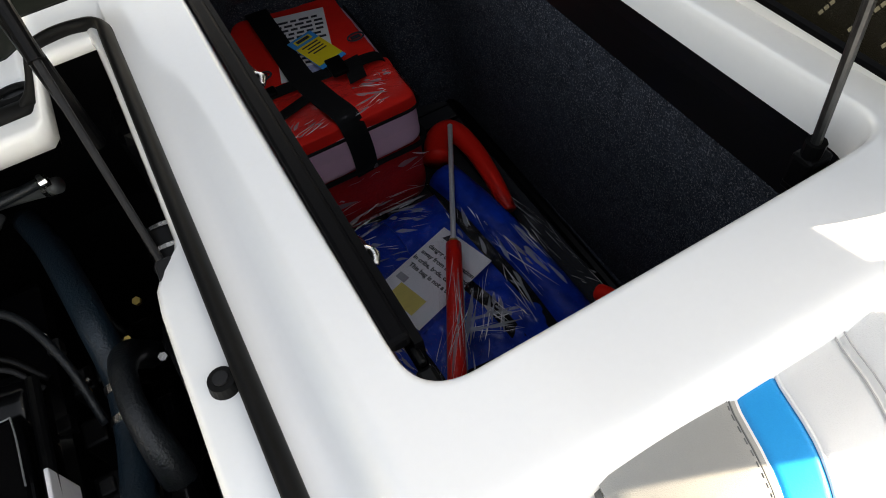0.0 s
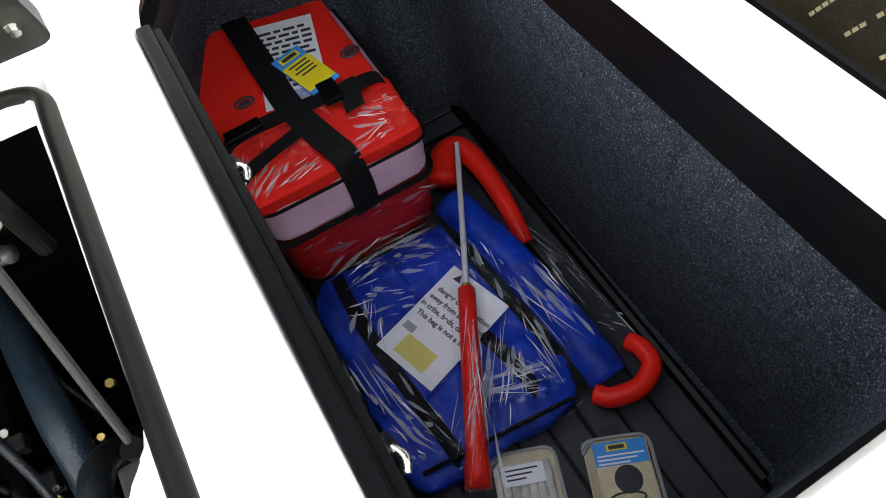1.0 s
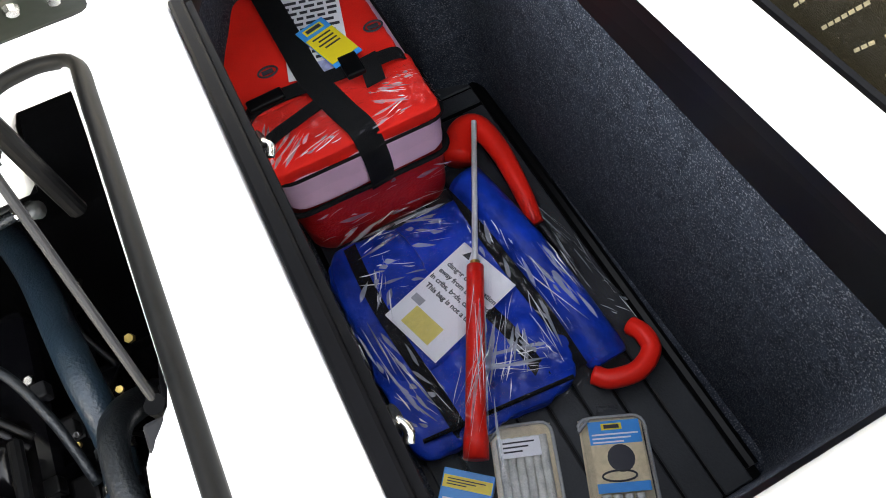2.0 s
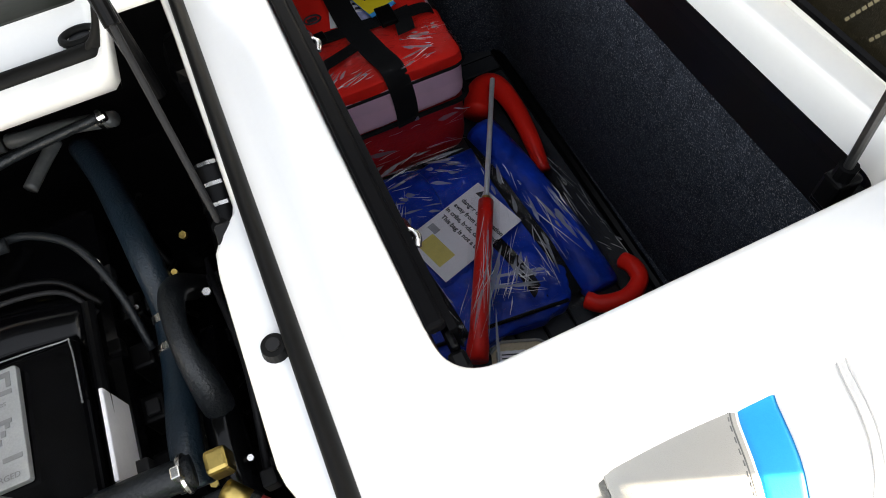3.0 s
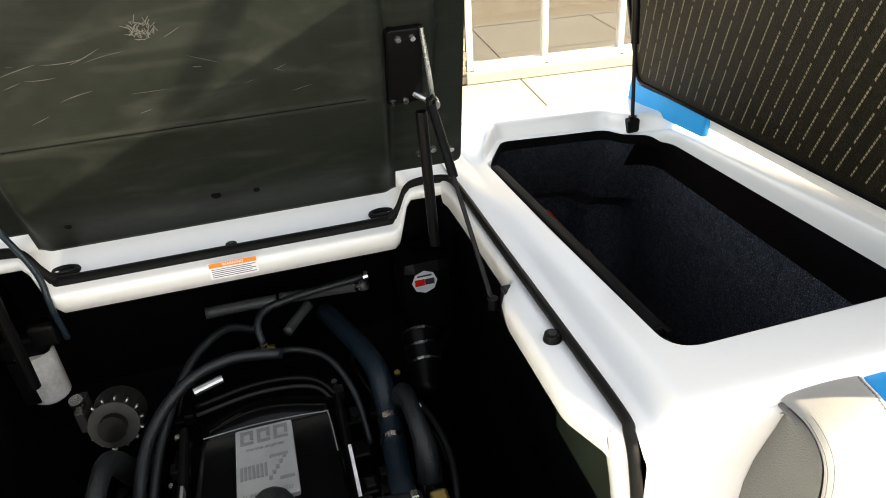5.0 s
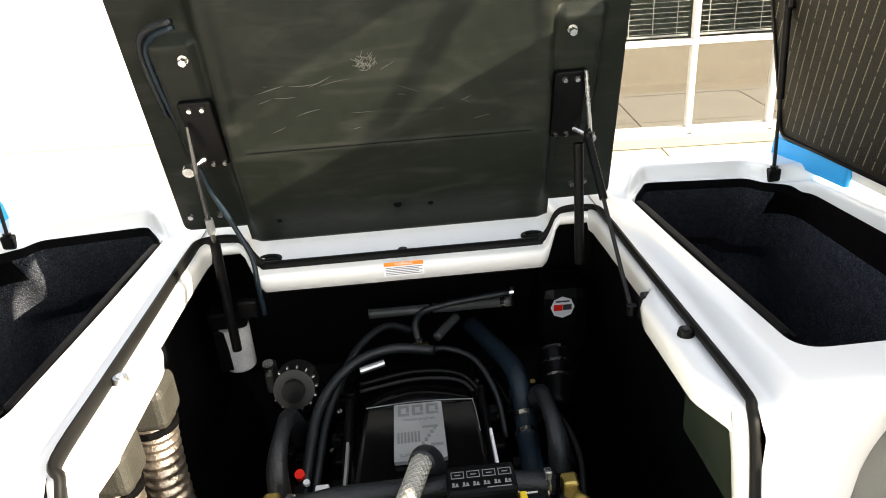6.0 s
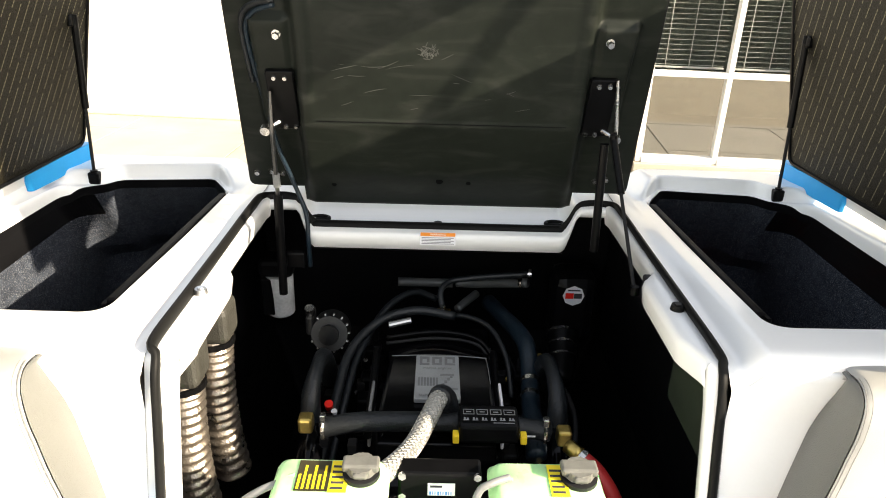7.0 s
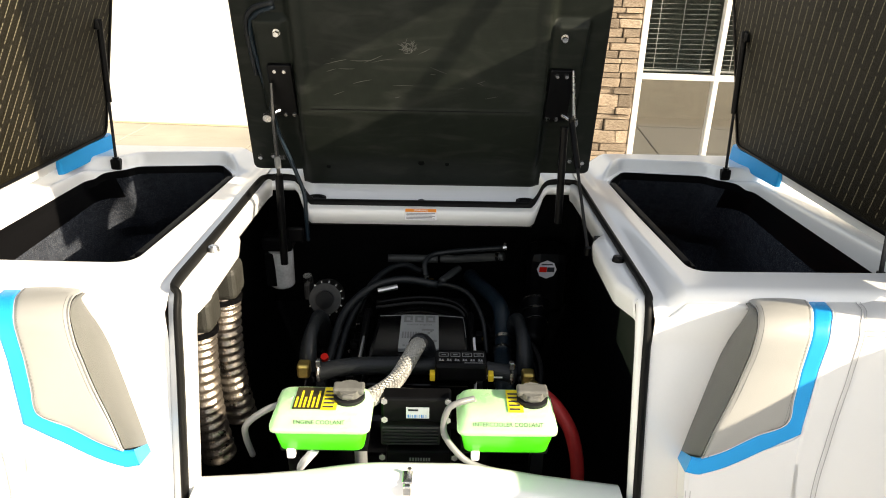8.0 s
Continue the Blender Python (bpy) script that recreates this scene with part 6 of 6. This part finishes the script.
# red foam loops
loop = thing("tow_handle", (0.93, 0.2, FT), "red foam covered handle loop", "handle")
part("loop", Tube([(0.872, 0.170, 0.96), (0.89, 0.150, 0.965), (0.935, 0.140, 0.97), (0.972, 0.158, 0.972), (0.978, 0.188, 0.97), (0.972, 0.212, 0.960)], 0.0165, n=12), REDP, loop, smooth=True)
ring = thing("foam_float", (0.9, 0.6, FT), "red foam float lying behind the vest", "float")
part("loop", Tube([(0.872, 0.64, 0.985), (0.905, 0.69, 0.99), (0.94, 0.69, 0.99), (0.952, 0.62, 0.985), (0.945, 0.52, 0.975), (0.938, 0.46, 0.960)], lambda t: 0.030 - 0.016 * t, n=14), REDP, ring, smooth=True)

# blister packs with rope, and a small carton
def blister(o, u, v, w, l, label, ropes_from):
    m = frame_of(o, u, v)
    t = thing("blister_pack", o, label, "blister pack", "blister packs")
    part("backing", Box(-0.002, w + 0.002, -l, 0, 0, 0.0015, m=m), TAN, t)
    return t, m


t, m = blister((0.684, 0.177, FT), (0.092, -0.035, 0), (0.045, 0.157, 0), 0.095, 0.215, "clear blister pack with white braided rope", 0)
for i in range(6):
    x = 0.014 + i * 0.0133
    part("rope", tube(bmesh.new(), [m @ Vector((x, -0.02 - 0.185 * k / 24, 0.011)) for k in range(25)], lambda q: 0.0072 + 0.0009 * math.sin(q * 150), 8), ROPE, t, smooth=True)
part("label", Box(0.012, 0.075, -0.052, -0.022, 0.019, 0.0196, m=m), PAPER, t)
for k in range(3):
    part("label_line", Box(0.016, 0.066 - 0.01 * k, -0.030 - 0.007 * k, -0.0275 - 0.007 * k, 0.0197, 0.0199, m=m), INK, t)
part("card", Box(0.010, 0.088, -0.150, -0.122, 0.019, 0.0198, m=m), CARDB, t, "blue printed card")
part("picture", Box(0.010, 0.088, -0.205, -0.150, 0.019, 0.0196, m=m), TAN, t)
part("picture_shape", Disc(m @ Vector((0.052, -0.178, 0.0197)), (0, 0, 1), 0.026, 0.0004, 20), INK, t)
bm = bmesh.new()
prism(bm, [tuple(p) for p in rounded([(0.0, -0.212), (0.094, -0.212), (0.094, -0.003), (0.0, -0.003)], 0.016, 4)], m @ Matrix.Translation((0, 0, 0.002)), 0.022, bevel=0.007)
s = part("clear_shell", bm, CLEAR, t, "clear moulded plastic shell")
s.visible_shadow = False
part("shell_rim", Tube([m @ Vector((p.x, p.y, 0.004)) for p in rounded([(-0.004, -0.214), (0.098, -0.214), (0.098, 0.002), (-0.004, 0.002)], 0.02, 4)] + [m @ Vector((0.016, 0.002, 0.004))], 0.003, n=6, k=1), mat("hazy_plastic", (0.35, 0.36, 0.36), rough=0.2), t)

t, m = blister((0.817, 0.122, FT), (0.093, -0.040, 0), (0.04, 0.14, 0), 0.095, 0.20, "clear blister pack with blue card and rope", 0)
for i in range(4):
    x = 0.022 + i * 0.017
    part("rope", tube(bmesh.new(), [m @ Vector((x, -0.118 - 0.078 * k / 14, 0.011)) for k in range(15)], lambda q: 0.0072 + 0.0009 * math.sin(q * 80), 8), ROPE, t, smooth=True)
part("card", Box(0.010, 0.090, -0.044, -0.008, 0.019, 0.0198, m=m), CARDB, t, "blue header card")
part("picture", Box(0.010, 0.090, -0.102, -0.044, 0.019, 0.0196, m=m), TAN, t, "tan printed picture of a rope coil")
part("card", Box(0.010, 0.090, -0.116, -0.102, 0.019, 0.0198, m=m), CARDB, t)
part("logo_bar", Box(0.030, 0.062, -0.022, -0.012, 0.0199, 0.0203, m=m), CARDY, t)
part("logo_bar", Box(0.034, 0.058, -0.020, -0.014, 0.0204, 0.0207, m=m), INK, t)
for k in range(3):
    part("print_line", Box(0.014, 0.086 - 0.012 * k, -0.030 - 0.006 * k, -0.0275 - 0.006 * k, 0.0199, 0.0201, m=m), PAPER, t)
part("picture_shape", Disc(m @ Vector((0.053, -0.066, 0.0197)), (0, 0, 1), 0.021, 0.0004, 20), INK, t)
bm = bmesh.new()
q = [m @ Vector((0.046 + 0.026 * math.cos(a), -0.092 + 0.008 * math.sin(a), 0.0205)) for a in (2 * math.pi * i / 20 for i in range(21))]
part("picture_coil", tube(bm, q, 0.0016, 5), INK, t)
bm = bmesh.new()
prism(bm, [tuple(p) for p in rounded([(0.0, -0.198), (0.098, -0.198), (0.098, -0.003), (0.0, -0.003)], 0.016, 4)], m @ Matrix.Translation((0, 0, 0.002)), 0.022, bevel=0.007)
s = part("clear_shell", bm, CLEAR, t, "clear moulded plastic shell")
s.visible_shadow = False
part("hang_tab", Box(0.030, 0.066, 0.0, 0.022, 0.001, 0.003, bevel=0.0008, m=m), CLEAR, t)
part("shell_rim", Tube([m @ Vector((p.x, p.y, 0.004)) for p in rounded([(-0.004, -0.202), (0.102, -0.202), (0.102, 0.002), (-0.004, 0.002)], 0.02, 4)] + [m @ Vector((0.016, 0.002, 0.004))], 0.003, n=6, k=1), mat("hazy_plastic_edge", (0.35, 0.36, 0.36), rough=0.2), t)
cm = frame_of((0.592, 0.149, FT + 0.03), (0.056, -0.046, 0), (0.046, 0.056, 0))
ct = thing("small_carton", (0.60, 0.11, FT), "small blue and yellow printed carton", "carton")
part("carton_box", Box(0, 0.078, -0.052, 0, -0.028, 0.028, bevel=0.001, seg=1, m=cm), CARDB, ct)
part("yellow_stripe", Box(0.002, 0.076, -0.028, -0.010, 0.0281, 0.0285, m=cm), CARDY, ct)
part("logo_bar", Box(0.052, 0.074, -0.048, -0.040, 0.0281, 0.0285, m=cm), CARDY, ct)
for k in range(3):
    part("print_line", Box(0.008, 0.066 - 0.014 * k, -0.0155 - 0.004 * k, -0.014 - 0.004 * k, 0.0286, 0.0288, m=cm), INK, ct)
part("print_line", Box(0.006, 0.044, -0.046, -0.042, 0.0281, 0.0284, m=cm), PAPER, ct)

# catches under the rail
for y, g in ((0.072, 1), (0.373, 1), (0.072, -1), (0.373, -1)):
    c = thing("lid_catch", (g * 0.556, y, deck_z(y) - 0.03), "chrome spring catch under the locker rail", "catch", "lid catches")
    z = deck_z(y) - 0.030
    part("body", Disc((g * 0.554, y, z), (g, 0, 0.4), 0.009, 0.011, 14), STEEL, c)
    part("lever", Tube([(g * 0.562, y - 0.003, z + 0.003), (g * 0.567, y - 0.013, z + 0.004), (g * 0.563, y - 0.022, z + 0.001)], 0.0042, n=8), STEEL, c, smooth=True)
    part("plate", Box(g * 0.5575 - 0.0015, g * 0.5575 + 0.0015, y - 0.012, y + 0.034, z - 0.02, z + 0.008, bevel=0.001), PLASTIC, c)
corner = thing("corner_catch", (0.556, -0.055, 1.575), "black latch block in the locker corner", "latch")
part("block", Box(0.544, 0.560, -0.080, -0.060, 1.560, 1.584, bevel=0.004), PLASTIC, corner)
part("tongue", Box(0.549, 0.556, -0.062, -0.045, 1.584, 1.592, bevel=0.003), PLASTIC, corner)

# ---- unseen panels added beside the cockpit, whose shadows fall on the scene ----
tower = thing("wake_tower", (1.1, -0.2, 1.6), "unseen white panels added beside the cockpit to cast shadows", "tower")
def yz_panel(pts, x, t):
    bm = bmesh.new()
    m = Matrix(((0, 0, 1, x), (1, 0, 0, 0), (0, 1, 0, 0), (0, 0, 0, 1)))
    return prism(bm, pts, m, t)
# panel outlines follow the shadow edges they have to cast
part("side_panel", yz_panel([(-0.40, 1.752), (-0.410, 1.80), (-0.414, 1.865), (-0.49, 1.95), (-0.63, 2.13), (0.0, 2.25), (0.0, 1.76)], 1.10, 0.02), GEL, tower)
part("foot", yz_panel([(-0.29, 1.60), (-0.30, 1.685), (-0.02, 1.70), (-0.02, 1.60)], 1.10, 0.02), GEL, tower)
part("board_rack", yz_panel([(-0.36, 2.40), (-0.29, 2.40), (-0.27, 2.335), (-0.12, 2.335), (-0.10, 2.53), (0.75, 2.50), (0.75, 3.1), (-0.48, 3.1)], 0.95, 0.02), GEL, tower)
for y in (-0.05, -0.30):
    part("post", Tube([(1.135, y, 1.62), (1.135, y, 2.2), (0.985, y + 0.08, 2.62), (0.985, y + 0.08, 3.0)], 0.012, n=10, k=1), GEL, tower)

# ---- pavement slabs ----
SLAB = 1.52


def slab(x0, x1, y0, y1):
    part("slab", at_building(Box(x0 + 0.006, x1 - 0.006, y0 + 0.006, y1 - 0.004, GROUND - 0.010, GROUND, bevel=0.003, seg=1)), CONCRETE, pavement)


for i in range(-6, 4):
    x = 0.06 + i * SLAB
    slab(x, x + SLAB, -2.0, -0.80)
    slab(x, x + SLAB, -0.80, 0.655 if i < -1 else -0.09)
    if i < -1:
        slab(x, x + SLAB, 0.655, 1.222)
slab(0.06 - SLAB, -0.86, -0.09, 1.222)

site("kerb", at_building(Box(-9, 6.2, -2.13, -2.004, GROUND - 0.05, GROUND + 0.003, bevel=0.006)), CONCRETE, "pale concrete kerb strip along the pavement", "kerb")

# ---- ledge stone pier beside the window ----
pier = tagged(new("wall_pier"), "pier of stacked brown and ochre ledge stone", "wall", kind="structure")
pier.matrix_basis = BLD @ Matrix.Translation((-0.55, 0, 0))
part("core", at_building(Box(-0.84, -0.45, -0.015, 0.2, GROUND, 3.5)), mat("dark_mortar", (0.10, 0.085, 0.07), rough=0.95, vary=0.2), pier)
rs = random.Random(21)
z = GROUND
protos = []
for k in range(8):
    bm = Box(-0.5, 0.5, -0.5, 0.5, -0.5, 0.5, bevel=0.07, seg=1)
    for v in bm.verts:
        v.co += Vector((rs.uniform(-0.05, 0.05), rs.uniform(-0.12, 0.06), rs.uniform(-0.05, 0.05)))
    me = bpy.data.meshes.new("stone")
    bmesh.ops.recalc_face_normals(bm, faces=bm.faces)
    bm.to_mesh(me)
    bm.free()
    me.materials.append(STONES)
    protos.append(me)
while z < 2.9:
    h = rs.choice((0.05, 0.07, 0.085, 0.11, 0.13))
    x = -0.85
    while x < -0.47:
        w = min(rs.uniform(0.12, 0.30), -0.45 - x)
        if -0.45 - (x + w) < 0.06:
            w = -0.45 - x
        s = new("stone", rs.choice(protos))
        s.parent = pier
        s.matrix_parent_inverse = pier.matrix_basis.inverted()
        s.matrix_basis = BLD @ Matrix.Translation((x + w / 2, -0.03 + rs.uniform(-0.012, 0.012), z + h / 2)) @ Matrix.Diagonal((w - 0.008, 0.06, h - 0.008, 1))
        x += w
    z += h
